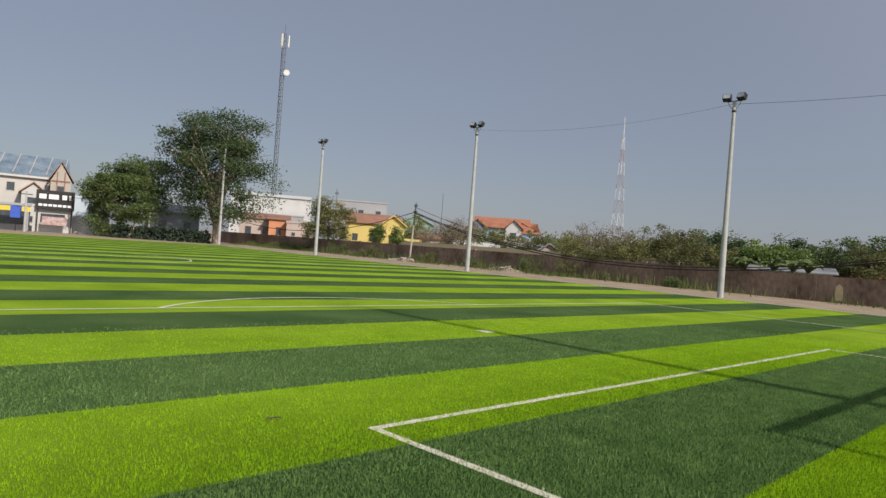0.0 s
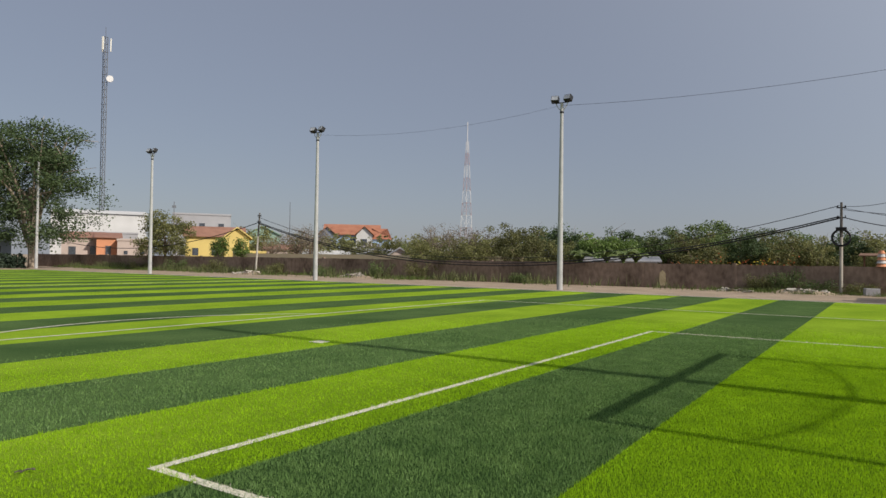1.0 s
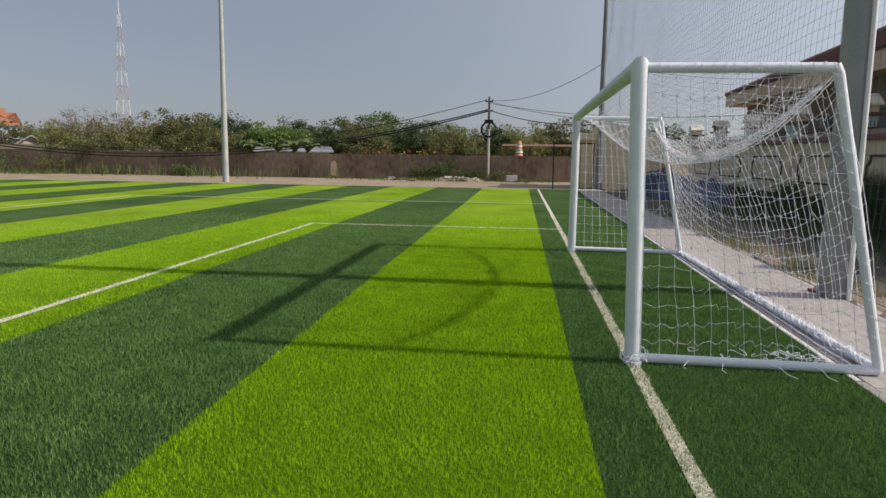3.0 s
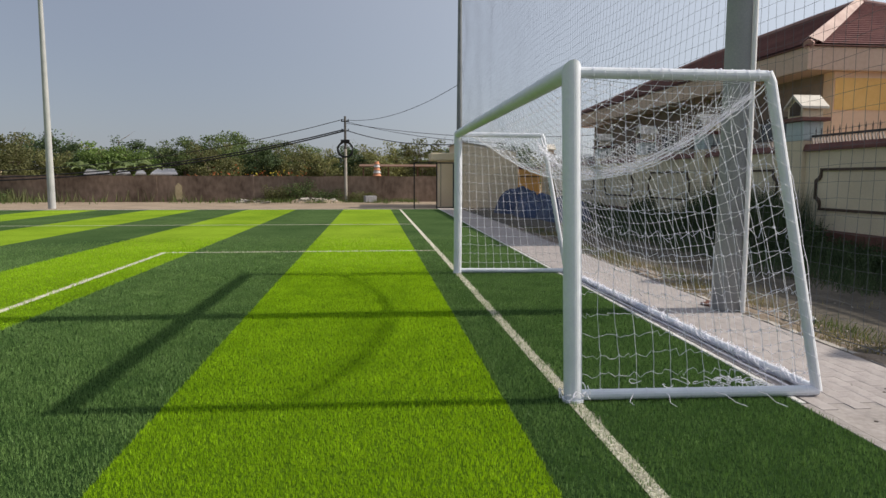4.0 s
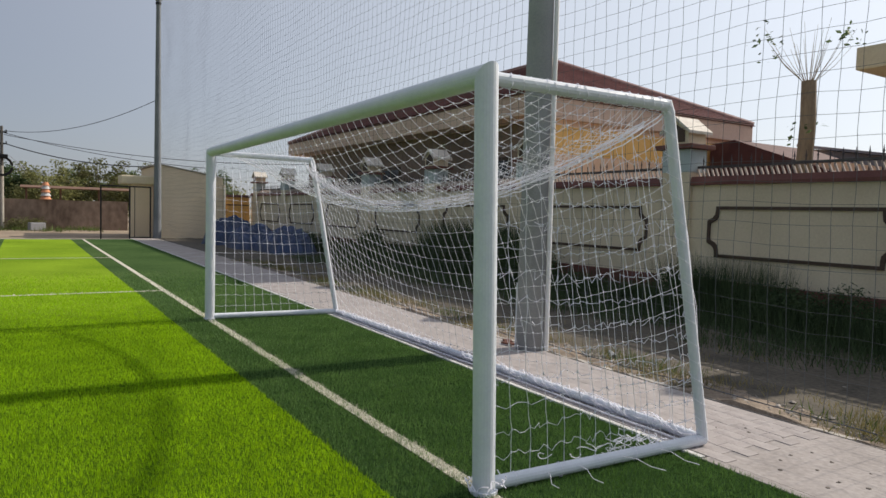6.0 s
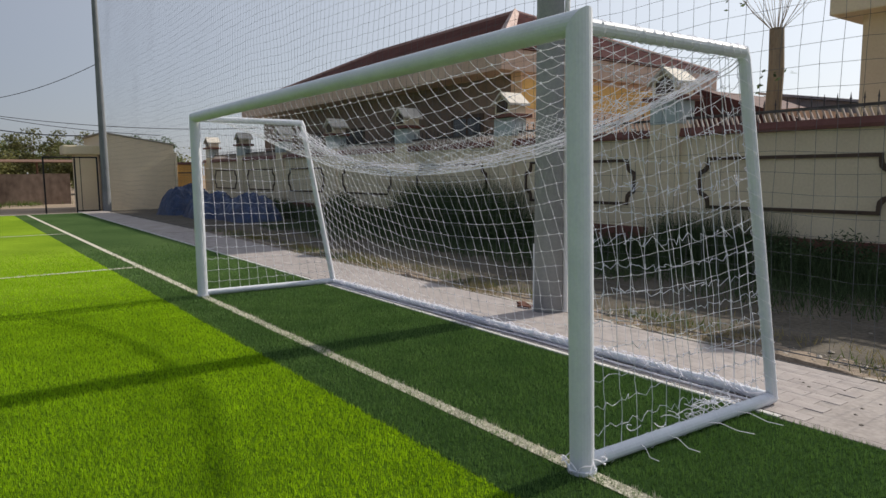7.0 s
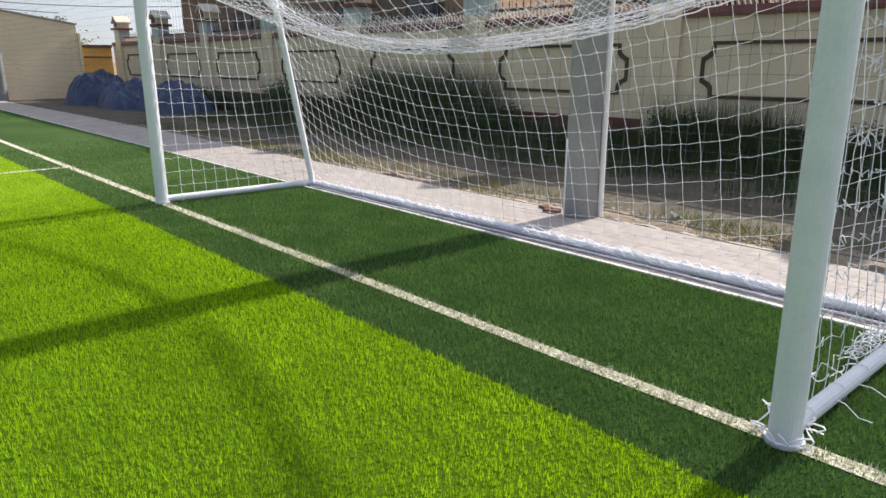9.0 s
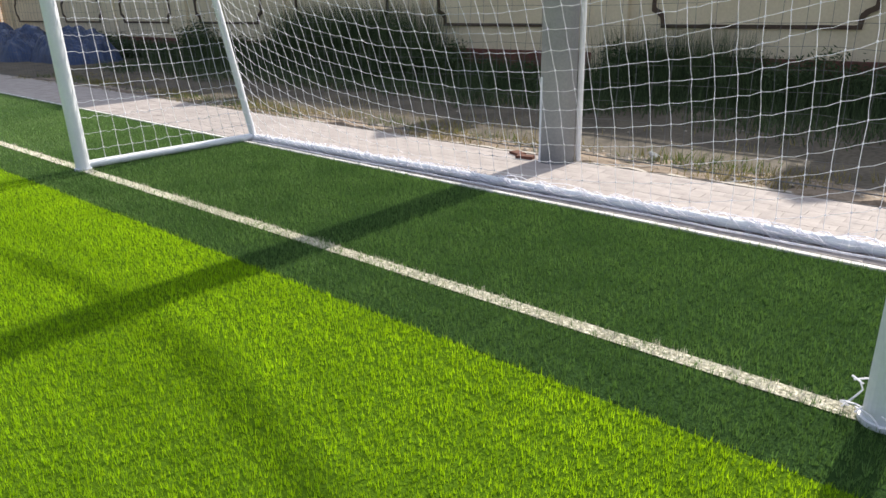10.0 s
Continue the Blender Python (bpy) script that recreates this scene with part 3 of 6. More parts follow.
def panel_frame(x0, x1, z0, z1, w=0.05):
    """A raised frame with notched corners."""
    d, e = 0.15, 0.055
    q = [(d, 0), (d, e), (d * 0.92, e + 0.075), (d * 0.62, e + 0.125), (0.012, e + 0.165), (0, e + 0.18)]
    o = [(x0 + a, z0 + b) for a, b in q[::-1]] + [(x1 - a, z0 + b) for a, b in q] + [(x1 - a, z1 - b) for a, b in q[::-1]] + [(x0 + a, z1 - b) for a, b in q]
    cx, cz = (x0 + x1) / 2, (z0 + z1) / 2
    i = [(x + (w if x < cx else -w), z + (w if z < cz else -w)) for x, z in o]
    k = len(o)
    v = [(a, 0.001, b) for a, b in o] + [(a, 0.001, b) for a, b in i] + [(a, 0.03, b) for a, b in o] + [(a, 0.03, b) for a, b in i]
    f = []
    for a in range(k):
        b = (a + 1) % k
        f += [(2 * k + a, 2 * k + b, 3 * k + b, 3 * k + a), (a, b, 2 * k + b, 2 * k + a), (k + a, k + b, 3 * k + b, 3 * k + a)]
    return MB().add(v, f)


CAPROOF = mat("cap_roof", (0.55, 0.50, 0.44), (0.72, 0.68, 0.6), 6, 0.8)
PALEBLUE = mat("pale_blue_tile", (0.38, 0.46, 0.47), (0.50, 0.57, 0.58), 3, 0.5)
spear = MB().tube([(0, 0, 0), (0, 0, 0.26)], 0.009, 6)
spear.tube([(0, 0, 0.25), (0, 0, 0.27), (0, 0, 0.34)], 0.019, 6, True, 0.002)
spear_me = mesh_of(spear, SPIKE)
bal_me = mesh_of(MB().box((-0.012, -0.015, 0), (0.012, 0.015, 0.145)), BALU)
px = []
x = P0 - 5 * PER
while x < WX1:
    px.append(x)
    x += PER
for x in px:
    pl = part("pillar", MB().box((x - 0.28, -0.32, -0.06), (x + 0.28, 0.09, 2.24)), CREAM, villa, bevel=0.01)
    part("band", MB().box((x - 0.285, -0.325, 2.242), (x + 0.285, 0.095, 2.62)), PALEBLUE, pl, bevel=0.01)
    part("cap_slab", MB().box((x - 0.38, -0.42, 2.622), (x + 0.38, 0.19, 2.70)), MAROON, pl, bevel=0.01)
    part("cap_house", MB().prism([(x - 0.24, 2.702), (x + 0.24, 2.702), (x + 0.24, 2.92), (x, 3.10), (x - 0.24, 2.92)], -0.34, 0.10, "y"), CREAM, pl)
    part("cap_gable", MB().prism([(x - 0.17, 2.74), (x + 0.17, 2.74), (x + 0.17, 2.92), (x, 3.03), (x - 0.17, 2.92)], 0.102, 0.115, "y"), BROWN, pl)
    r = MB()
    r.prism([(x + 0.31, 2.87), (x + 0.31, 2.92), (x, 3.17), (x, 3.11)], -0.42, 0.17, "y")
    r.prism([(x - 0.31, 2.87), (x, 3.11), (x, 3.17), (x - 0.31, 2.92)], -0.42, 0.17, "y")
    part("cap_roof", r, CAPROOF, pl, bevel=0.004)
    if x + PER > WX1:
        continue
    part("panel_frame", panel_frame(x + 0.62, x + PER - 0.62, 0.87, 1.68), BROWN, villa)
    part("rail", MB().box((x + 0.3, -0.12, 2.30), (x + PER - 0.3, -0.08, 2.34)), SPIKE, villa)
    if x > -10:
        for k in range(20):
            xx = x + 0.40 + k * (PER - 0.80) / 19
            part("spear", spear_me, None, villa, m=pose(xx, -0.10, 2.16))
            part("slat", bal_me, None, villa, m=pose(xx + 0.05, -0.10, 2.158, 0, 22, 0))
            part("slat", bal_me, None, villa, m=pose(xx + 0.13, -0.10, 2.158, 0, 22, 0))

# ---- house behind the garden wall ----
house = thing("house", "peach single-storey villa with a dark red hipped tile roof", "house", pose(0, 0, 0))
HX0, HX1, HY0, HY1, HE, HR = 10.0, 27.2, -17.0, -8.2, 4.40, 6.50
OCHRE = mat("ochre_wall", (0.74, 0.42, 0.12), (0.86, 0.54, 0.20), 0.5, 0.85, bscale=12)
FASCIA = mat("fascia_plaster", (0.57, 0.41, 0.32), (0.70, 0.53, 0.43), 0.6, 0.85, bscale=12)
EAVE_SHADE = mat("eave_shade_wall", (0.17, 0.125, 0.10), (0.30, 0.225, 0.18), 0.5, 0.85, bscale=5)
part("wall", MB().box((HX0 + 0.14, HY0 + 0.14, -0.06), (HX1 - 0.7, HY1 - 0.75, 3.86)), PEACH, house)
part("wall_band", MB().box((HX0 + 0.125, HY0 + 0.125, 3.02), (HX0 + 1.2, HY1 - 0.78, 3.72)), OCHRE, house, "ochre painted wall band")
# thin brown sheet over the peach wall: the eave's shade put into the colour
part("side_panel", MB().box((HX0 + 0.5, HY1 - 0.748, -0.06), (HX1 - 0.69, HY1 - 0.735, 3.85)), EAVE_SHADE, house, "side wall under the eave, painted dull brown for its shade")
for k in range(5):
    x = HX0 + 2.2 + k * 3.1
    wd = part("window", MB().box((x - 0.68, HY1 - 0.733, 1.1), (x + 0.68, HY1 - 0.70, 3.0)), BROWN, house)
    for q in (-1, 1):
        part("pane", MB().box((x + q * 0.31 - 0.27, HY1 - 0.698, 1.2), (x + q * 0.31 + 0.27, HY1 - 0.692, 2.9)), mat("villa_glass", (0.03, 0.035, 0.045), (0.07, 0.08, 0.10), 2, 0.15, spec=0.6), wd)
part("fascia", MB().box((HX0, HY0, 3.86), (HX1, HY1, HE - 0.03)), FASCIA, house, bevel=0.02)
part("eave", MB().box((HX0 - 0.05, HY0 - 0.05, HE - 0.028), (HX1 + 0.05, HY1 + 0.05, HE)), MAROON, house, bevel=0.01)
hm = (HY0 + HY1) / 2
hr = (HY1 - HY0) / 2
for side in range(4):
    # one slope of overlapping tile courses, stepped at each course
    n = 24
    prof = []
    for q in range(n):
        prof += [(q / n, 0.045), ((q + 1) / n, 0.008)]
    v = []
    for u, lift in prof:
        i_, z = hr * u, HE + (HR - HE) * u + lift
        c = [(HX0 + i_, HY0 + i_, z), (HX1 - i_, HY0 + i_, z), (HX1 - i_, HY1 - i_, z), (HX0 + i_, HY1 - i_, z)]
        v += [c[side], c[(side + 1) % 4]]
    part("roof_slope", MB().add(v, [(2 * i, 2 * i + 1, 2 * i + 3, 2 * i + 2) for i in range(2 * n - 1)]), ROOFRED, house)
RIDGE = mat("ridge_tile", (0.30, 0.17, 0.15), (0.42, 0.27, 0.24), 3, 0.7)
for a, b in (((HX0, HY1, HE), (HX0 + hr, hm, HR)), ((HX0, HY0, HE), (HX0 + hr, hm, HR)), ((HX0 + hr, hm, HR), (HX1 - hr, hm, HR)), ((HX1, HY1, HE), (HX1 - hr, hm, HR))):
    part("ridge", MB().tube([a, b], 0.11, 8), RIDGE, house)
# the broad pale strip of flat tiles down the front hip
v = []
for u in (0.0, 1.0):
    p = np.array((HX0 + hr * u, HY1 - hr * u, HE + (HR - HE) * u + 0.06))
    w = 0.34 * (1 - 0.45 * u)
    v += [tuple(p + (w * 0.9, w * 0.15, -0.01)), tuple(p + (0, 0, 0.11)), tuple(p + (-0.15 * w, -w * 0.9, -0.01))]
part("hip_strip", MB().add(v, [(0, 1, 4, 3), (1, 2, 5, 4)]), mat("hip_tile", (0.36, 0.25, 0.22), (0.50, 0.38, 0.34), 2, 0.8), house, "pale strip of flat hip tiles")

# ---- gatehouse at the corner ----
BEIGE = mat("beige_plaster", (0.68, 0.56, 0.39), (0.80, 0.68, 0.50), 0.4, 0.9, bump=0.1, bscale=20)
gh = thing("outbuilding", "plain beige plastered outbuilding with a low sloping roof", "building", pose(0, 0, 0))
part("wall", MB().prism([(-6.0, -0.06), (-3.2, -0.06), (-3.2, 3.28), (-6.0, 2.82)], 30.0, 35.5, "x"), BEIGE, gh)
part("roof", MB().prism([(-6.06, 2.822), (-3.1, 3.31), (-3.1, 3.35), (-6.06, 2.862)], 29.95, 35.6, "x"), RIM, gh, "thin pale cement roof edge")
part("corner_post", MB().box((29.96, -6.12, -0.06), (30.3, -6.003, 2.5)), CREAM, gh, bevel=0.01)

# ---- far wall, waste ground and poles beside it ----
fw = thing("wall_east", "old stained brown cement boundary wall with an uneven top", "wall", pose(40.4, 0, 0), kind="structure")


def old_wall_panel(y0, y1):
    n = 12
    v, f = [], []
    for i in range(n + 1):
        y = y0 + (y1 - y0) * i / n
        h = 1.60 + 0.05 * noise.noise((0, y * 0.7, 3)) + 0.03 * noise.noise((0, y * 3, 3))
        v += [(0, y, -0.06), (0, y, h), (0.18, y, h), (0.18, y, -0.06)]
    for i in range(n):
        for j in range(3):
            f.append((i * 4 + j, i * 4 + j + 1, i * 4 + j + 5, i * 4 + j + 4))
    f += [(0, 1, 2, 3), (n * 4 + 3, n * 4 + 2, n * 4 + 1, n * 4)]
    return MB().add(v, f)


for i in range(17):
    part("panel", old_wall_panel(-3.0 + 6 * i + 0.02, 3.0 + 6 * i - 0.02), OLDWALL, fw)
    part("pier", MB().box((-0.008, -3.12 + 6 * i, -0.06), (0.22, -2.88 + 6 * i, 1.60 + 0.04 * (i % 3))), OLDWALL, fw, bevel=0.01)
part("patch", MB().prism([(13.33, 0.1), (13.78, 0.1), (13.76, 0.95), (13.56, 1.15), (13.36, 0.95)], -0.012, -0.001, "x"), mat("old_cream_patch", (0.42, 0.33, 0.18), (0.60, 0.50, 0.32), 3, 0.9), fw, "pale arched repair patch")

LEAF = [mat("leaf_a", (0.066, 0.104, 0.034), (0.160, 0.204, 0.070), 0.9, 0.6, bscale=6, translucent=0.4, vary=0.25, island=0.35),
        mat("leaf_b", (0.100, 0.110, 0.042), (0.215, 0.215, 0.080), 0.9, 0.6, bscale=6, translucent=0.4, vary=0.25, island=0.35),
        mat("leaf_dry", (0.139, 0.122, 0.090), (0.234, 0.201, 0.149), 0.9, 0.7, bscale=6, translucent=0.3, vary=0.2, island=0.3),
        mat("leaf_bright", (0.090, 0.149, 0.031), (0.170, 0.245, 0.064), 0.9, 0.5, bscale=6, translucent=0.4, vary=0.2, island=0.3),
        mat("leaf_dark", (0.044, 0.076, 0.031), (0.106, 0.150, 0.060), 0.9, 0.6, bscale=6, translucent=0.35, vary=0.2, island=0.35)]
FLOWER = mat("flower_red", (0.30, 0.06, 0.03), (0.45, 0.16, 0.04), 2, 0.7, translucent=0.3)
FLOWER_Y = mat("flower_yellow", (0.38, 0.30, 0.02), (0.5, 0.42, 0.05), 2, 0.7, translucent=0.3)


def leaves_mesh(centres, size, rng, material, per=1, spread=0.0, long=1.7):
    """Small folded leaves, four corners each, turned every way round the given centres."""
    c = np.repeat(np.array(centres, float), per, 0)
    n = len(c)
    c = c + np.clip(rng.normal(0, 1, (n, 3)), -1.8, 1.8) * spread
    a = rng.normal(0, 1, (n, 3))
    a[:, 2] *= 0.6
    a /= np.linalg.norm(a, axis=1)[:, None]
    b = np.cross(a, rng.normal(0, 1, (n, 3)))
    b /= np.linalg.norm(b, axis=1)[:, None]
    s = size * rng.uniform(0.6, 1.3, (n, 1))
    v = np.stack([c - a * s * long / 2, c + b * s / 2, c + a * s * long / 2, c - b * s / 2], 1).reshape(-1, 3)
    me = bpy.data.meshes.new("leaves")
    me.from_pydata([tuple(p) for p in v.tolist()], [], [(4 * i, 4 * i + 1, 4 * i + 2, 4 * i + 3) for i in range(n)])
    me.materials.append(material)
    return me


def tree(label, m, h, w, leafmat, seed, clumps=75, per=85, leaf=0.125, base=0.15, limbs=7, group="", lean=0.0, name="tree", low=0.18, bark=None):
    """A tapered forked trunk with limbs and a crown of many small leaves in uneven clumps."""
    rng = np.random.default_rng(seed)
    t = thing(name, label, "tree", m, group)
    mb = MB()
    tr = 0.022 * h + 0.03
    top = np.array((lean * h, 0, h * 0.55))
    mb.tube([(0, 0, -0.05), (lean * h * 0.3 + 0.05, 0.03, h * 0.2), tuple(top)], tr, 8, True, tr * 0.5)
    cs = []
    for k in range(limbs):
        a = k * 2.4 + rng.uniform(-0.4, 0.4)
        z0 = h * rng.uniform(low, 0.5)
        z1 = h * rng.uniform(0.45, 0.95)
        r1 = w / 2 * rng.uniform(0.45, 0.9) * math.sqrt(max(0.1, 1 - ((z1 / h - 0.58) / 0.5) ** 2))
        s = np.array((lean * z0, 0, z0))
        e = np.array((lean * h + r1 * math.cos(a), r1 * math.sin(a), z1))
        mid = (s + e) / 2 + np.array((0, 0, 0.08 * h)) * rng.uniform(-0.5, 1)
        mb.tube([s, mid, e], tr * 0.45, 6, True, tr * 0.10)
        for q in range(3):
            f = mid + (e - mid) * rng.uniform(0, 1)
            mb.tube([f, f + rng.normal(0, 1, 3) * np.array((w * 0.12, w * 0.12, h * 0.07)) + (0, 0, h * 0.06)], tr * 0.15, 4, True, tr * 0.05)
        cs += [tuple(e), tuple((mid + e) / 2)]
    part("trunk", mb, bark or BARK, t)
    pts = []
    while len(pts) < clumps:
        p = rng.uniform(-1, 1, 3)
        r = np.linalg.norm(p)
        lim = 0.80 + 0.45 * noise.noise((1.5 * p[0] / (r + 0.01) + seed, 1.5 * p[1] / (r + 0.01), 1.7 * p[2] / (r + 0.01)))
        if 0.25 < r < lim:
            pts.append((lean * h + p[0] * w / 2, p[1] * w / 2, h * (base + (1 - base) * (p[2] + 1) / 2)))
    # each clump is a flattened cloud of leaves of its own size
    cloud = []
    for c in pts + cs:
        k = max(4, int(per * rng.uniform(0.5, 1.5)))
        sp = max(w, h) * rng.uniform(0.035, 0.075)
        cloud.append(np.array(c) + np.clip(rng.normal(0, 1, (k, 3)), -1.7, 1.7) * (sp, sp, sp * 0.6))
    part("crown", leaves_mesh(np.concatenate(cloud), leaf, rng, leafmat, 1, 0.0), None, t)
    return t


OX, OY, OZ = -6.5, 0.8, 1.6


def off(d, b, tan=None):
    """A place d metres away along a bearing from the start of the walk; the height that a slope reaches there."""
    q = (OX + d * math.cos(radians(b)), OY + d * math.sin(radians(b)))
    return q if tan is None else (*q, OZ + d * tan)


def face(d, b, turn=0):
    return pose(*off(d, b), -0.06, 0, 0, b - 90 + turn)


# trees behind the far wall: a few kinds, then copies turned and scaled
kinds = [tree("full green tree behind the boundary wall", face(64, 11.9), 5.6, 6.6, LEAF[0], 11, base=0.05, group="trees beyond the wall"),
         tree("olive-green spreading tree behind the boundary wall", face(62, 26.9), 5.0, 6.2, LEAF[1], 12, base=0.05, group="trees beyond the wall"),
         tree("sparse greyish half-bare tree behind the boundary wall", face(62, 31.6), 5.1, 5.6, LEAF[2], 13, clumps=60, per=22, leaf=0.08, base=0.1, limbs=16, group="trees beyond the wall"),
         tree("low bright green leafy tree behind the boundary wall", face(60, 19.2), 4.0, 5.0, LEAF[3], 14, base=0.0, group="trees beyond the wall"),
         tree("dark green tree behind the boundary wall", face(66, 24.3), 5.2, 5.8, LEAF[4], 15, base=0.05, group="trees beyond the wall")]
ref_h = (5.6, 5.0, 5.1, 4.0, 5.2)
spots = [(37.9, .036, 78, 1), (35.2, .034, 70, 1), (36.6, .030, 80, 0), (33.7, .056, 66, 2), (29.8, .059, 63, 2), (28.3, .046, 60, 1), (30.5, .042, 58, 1), (34.6, .03, 60, 1), (25.6, .047, 70, 0), (22.8, .043, 64, 4),
         (21.3, .044, 68, 1), (20.2, .040, 60, 3), (18.0, .038, 62, 3), (18.6, .046, 74, 4), (16.4, .045, 66, 4), (14.8, .050, 64, 0), (13.5, .052, 68, 4), (10.4, .053, 66, 0), (9.4, .050, 62, 4), (8.0, .048, 68, 0), (6.8, .050, 63, 1), (5.5, .044, 70, 0), (4.2, .043, 64, 1),
         (2.7, .042, 66, 4), (1.2, .041, 70, 1), (-0.4, .044, 64, 1), (-2.0, .046, 68, 0), (-3.6, .050, 66, 1), (-5.2, .048, 70, 0), (-7, .046, 68, 1), (-9, .046, 70, 0), (-11, .045, 68, 4), (23.6, .036, 58, 1), (26.2, .036, 57, 1), (32.4, .036, 57, 1), (12.6, .040, 58, 1), (40.5, .030, 72, 1), (44.2, .05, 80, 2), (45.4, .055, 82, 2), (48.6, .042, 96, 1), (47.4, .036, 90, 2), (42.2, .034, 90, 1), (39.2, .036, 88, 2)]
for i, (b, tn, d, k) in enumerate(spots):
    s = (OZ + 0.06 + d * tn) / ref_h[k] * (1.04 if i % 2 else 0.92)
    copy_thing(kinds[k], face(d, b, i * 77) @ Matrix.Diagonal((s * rnd(0.75, 1.05), s * rnd(0.75, 1.05), s, 1)))
# the far woods, one uneven band of leaves
wr = np.random.default_rng(5)
cl = []
for i in range(1500):
    b = wr.uniform(-14, 46)
    d = wr.uniform(84, 120)
    hmax = d * (0.020 + 0.010 * noise.noise((b * 0.5, 0, 0)) + 0.006 * noise.noise((b * 2.1, 3, 0)))
    cl.append((*off(d, b), wr.uniform(0, 1) ** 0.6 * (hmax + 1.6)))
tagged(part("far_woods", leaves_mesh(cl, 0.28, wr, LEAF[1], 22, 0.8), None), "hazy olive green woods in the distance", "woods", kind="stuff")


def banana(m, seed):
    rng = random.Random(seed)
    t = thing("banana_plant", "bright green banana plant with broad arching leaves", "plant", m)
    part("stem", MB().tube([(0, 0, 0), (0, 0, 1.8)], 0.13, 8, True, 0.07), LEAF[3], t)
    for k in range(9):
        a = k * 2.4
        L = rng.uniform(1.3, 1.9)
        v, f = [], []
        for i in range(7):
            u = i / 6
            r, z = L * u * 0.75, 1.7 + L * (0.95 * u - 0.75 * u * u)
            wd = 0.26 * math.sin(math.pi * min(1, 0.12 + u * 0.9)) + 0.01
            for s in (-1, 0, 1):
                v.append((r * math.cos(a) - s * wd * math.sin(a), r * math.sin(a) + s * wd * math.cos(a), z + 0.05 * abs(s)))
        for i in range(6):
            for j in range(2):
                f.append((3 * i + j, 3 * i + j + 1, 3 * i + j + 4, 3 * i + j + 3))
        part("leaf", MB().add(v, f), LEAF[0], t)


banana(face(59, 18.9), 1)
banana(face(59.5, 18.1), 2)
banana(face(60.5, 19.6), 3)
for b, d, mt, lab in ((12.5, 52.5, FLOWER, "red flowering bougainvillea bush"), (8.3, 51.5, FLOWER_Y, "yellow flowering bush"), (6.2, 51.5, FLOWER, "orange flowering bush"), (10.4, 51, FLOWER, "red flowering bush")):
    rng = np.random.default_rng(int(b * 10))
    tagged(part("bush", leaves_mesh(rng.normal(0, 1, (34, 3)) * (0.9, 0.9, 0.45) + (0, 0, 1.1), 0.09, rng, mt, 5, 0.2), None, m=face(d, b)), lab + " above the old wall", "bush")

# the two big trees at the far corner
tree("big spreading dark green tree with pale forked limbs", pose(32.6, 83.0, -0.06), 16.9, 16.0, LEAF[4], 21, clumps=85, per=290, leaf=0.17, base=0.10, limbs=24, lean=-0.02, low=0.04, bark=mat("pale_bark", (0.20, 0.16, 0.12), (0.36, 0.30, 0.24), 3, 0.95, bump=0.6, bscale=25, stretch=(1, 1, 0.3)))
tree("rounded dense green tree beside a hedge", pose(22.4, 88.2, -0.06), 9.4, 9.6, LEAF[0], 22, clumps=120, per=200, leaf=0.15, base=0.02, limbs=9)
tree("dark green tree joining its larger neighbour", pose(26.5, 90.0, -0.06), 11.5, 7.0, LEAF[4], 23, clumps=60, per=150, leaf=0.16, base=0.1)
tree("rounded green tree beside the yellow house", face(83, 55.6), 6.9, 7.0, LEAF[1], 24, clumps=90, per=90, leaf=0.13, base=0.05)
tree("small green garden tree before the yellow house", face(78, 51.6), 4.6, 2.0, LEAF[3], 25, clumps=25, per=60, leaf=0.10, base=0.1)
tree("small green garden tree before the yellow house", face(78, 49.8), 4.0, 1.9, LEAF[3], 26, clumps=25, per=60, leaf=0.10, base=0.1)
part_hedge = thing("hedge", "dark green clipped hedge and netting at the pitch's far corner", "hedge", pose(*off(89, 68.5), -0.06, 0, 0, -21.5))
hr_ = np.random.default_rng(31)
part("foliage", leaves_mesh(hr_.uniform((-5.5, -0.6, 0), (5.5, 0.6, 1.5), (420, 3)), 0.15, hr_, mat("hedge_dark", (0.018, 0.032, 0.020), (0.045, 0.066, 0.040), 0.9, 0.7, bscale=6, island=0.3), 26, 0.12), None, part_hedge)

# ---- town beyond: each house with its own walls, roof and openings ----
GLASS = mat("dark_window", (0.03, 0.035, 0.045), (0.07, 0.08, 0.10), 2, 0.15, spec=0.6)


def plaster(name, c):
    return mat(name, tuple(q * 0.82 for q in c), c, 0.35, 0.9, bscale=8)


TOWN_WHITE, TOWN_GREY, TOWN_YEL = plaster("town_white", (0.52, 0.52, 0.52)), plaster("town_grey", (0.34, 0.34, 0.36)), plaster("town_yellow", (0.64, 0.50, 0.18))
TOWN_GRN, TOWN_BLUE, TOWN_PINK, TOWN_ORG = plaster("town_green", (0.25, 0.36, 0.30)), plaster("town_blue", (0.38, 0.52, 0.72)), plaster("town_pink", (0.46, 0.38, 0.345)), plaster("town_orange", (0.60, 0.27, 0.15))
TILE_ORG = mat("roof_orange", (0.25, 0.095, 0.055), (0.37, 0.165, 0.10), 0.8, 0.7, bump=0.3, bscale=8)
TILE_BRN = mat("roof_brown", (0.20, 0.10, 0.07), (0.30, 0.16, 0.11), 0.8, 0.7, bump=0.3, bscale=8)
TIN = mat("roof_tin", (0.22, 0.22, 0.24), (0.40, 0.40, 0.42), 0.6, 0.5, 0.3, bscale=6)
SHEET_BLUE = mat("roof_blue_sheet", (0.075, 0.115, 0.16), (0.19, 0.235, 0.29), 0.7, 0.5, bscale=5)


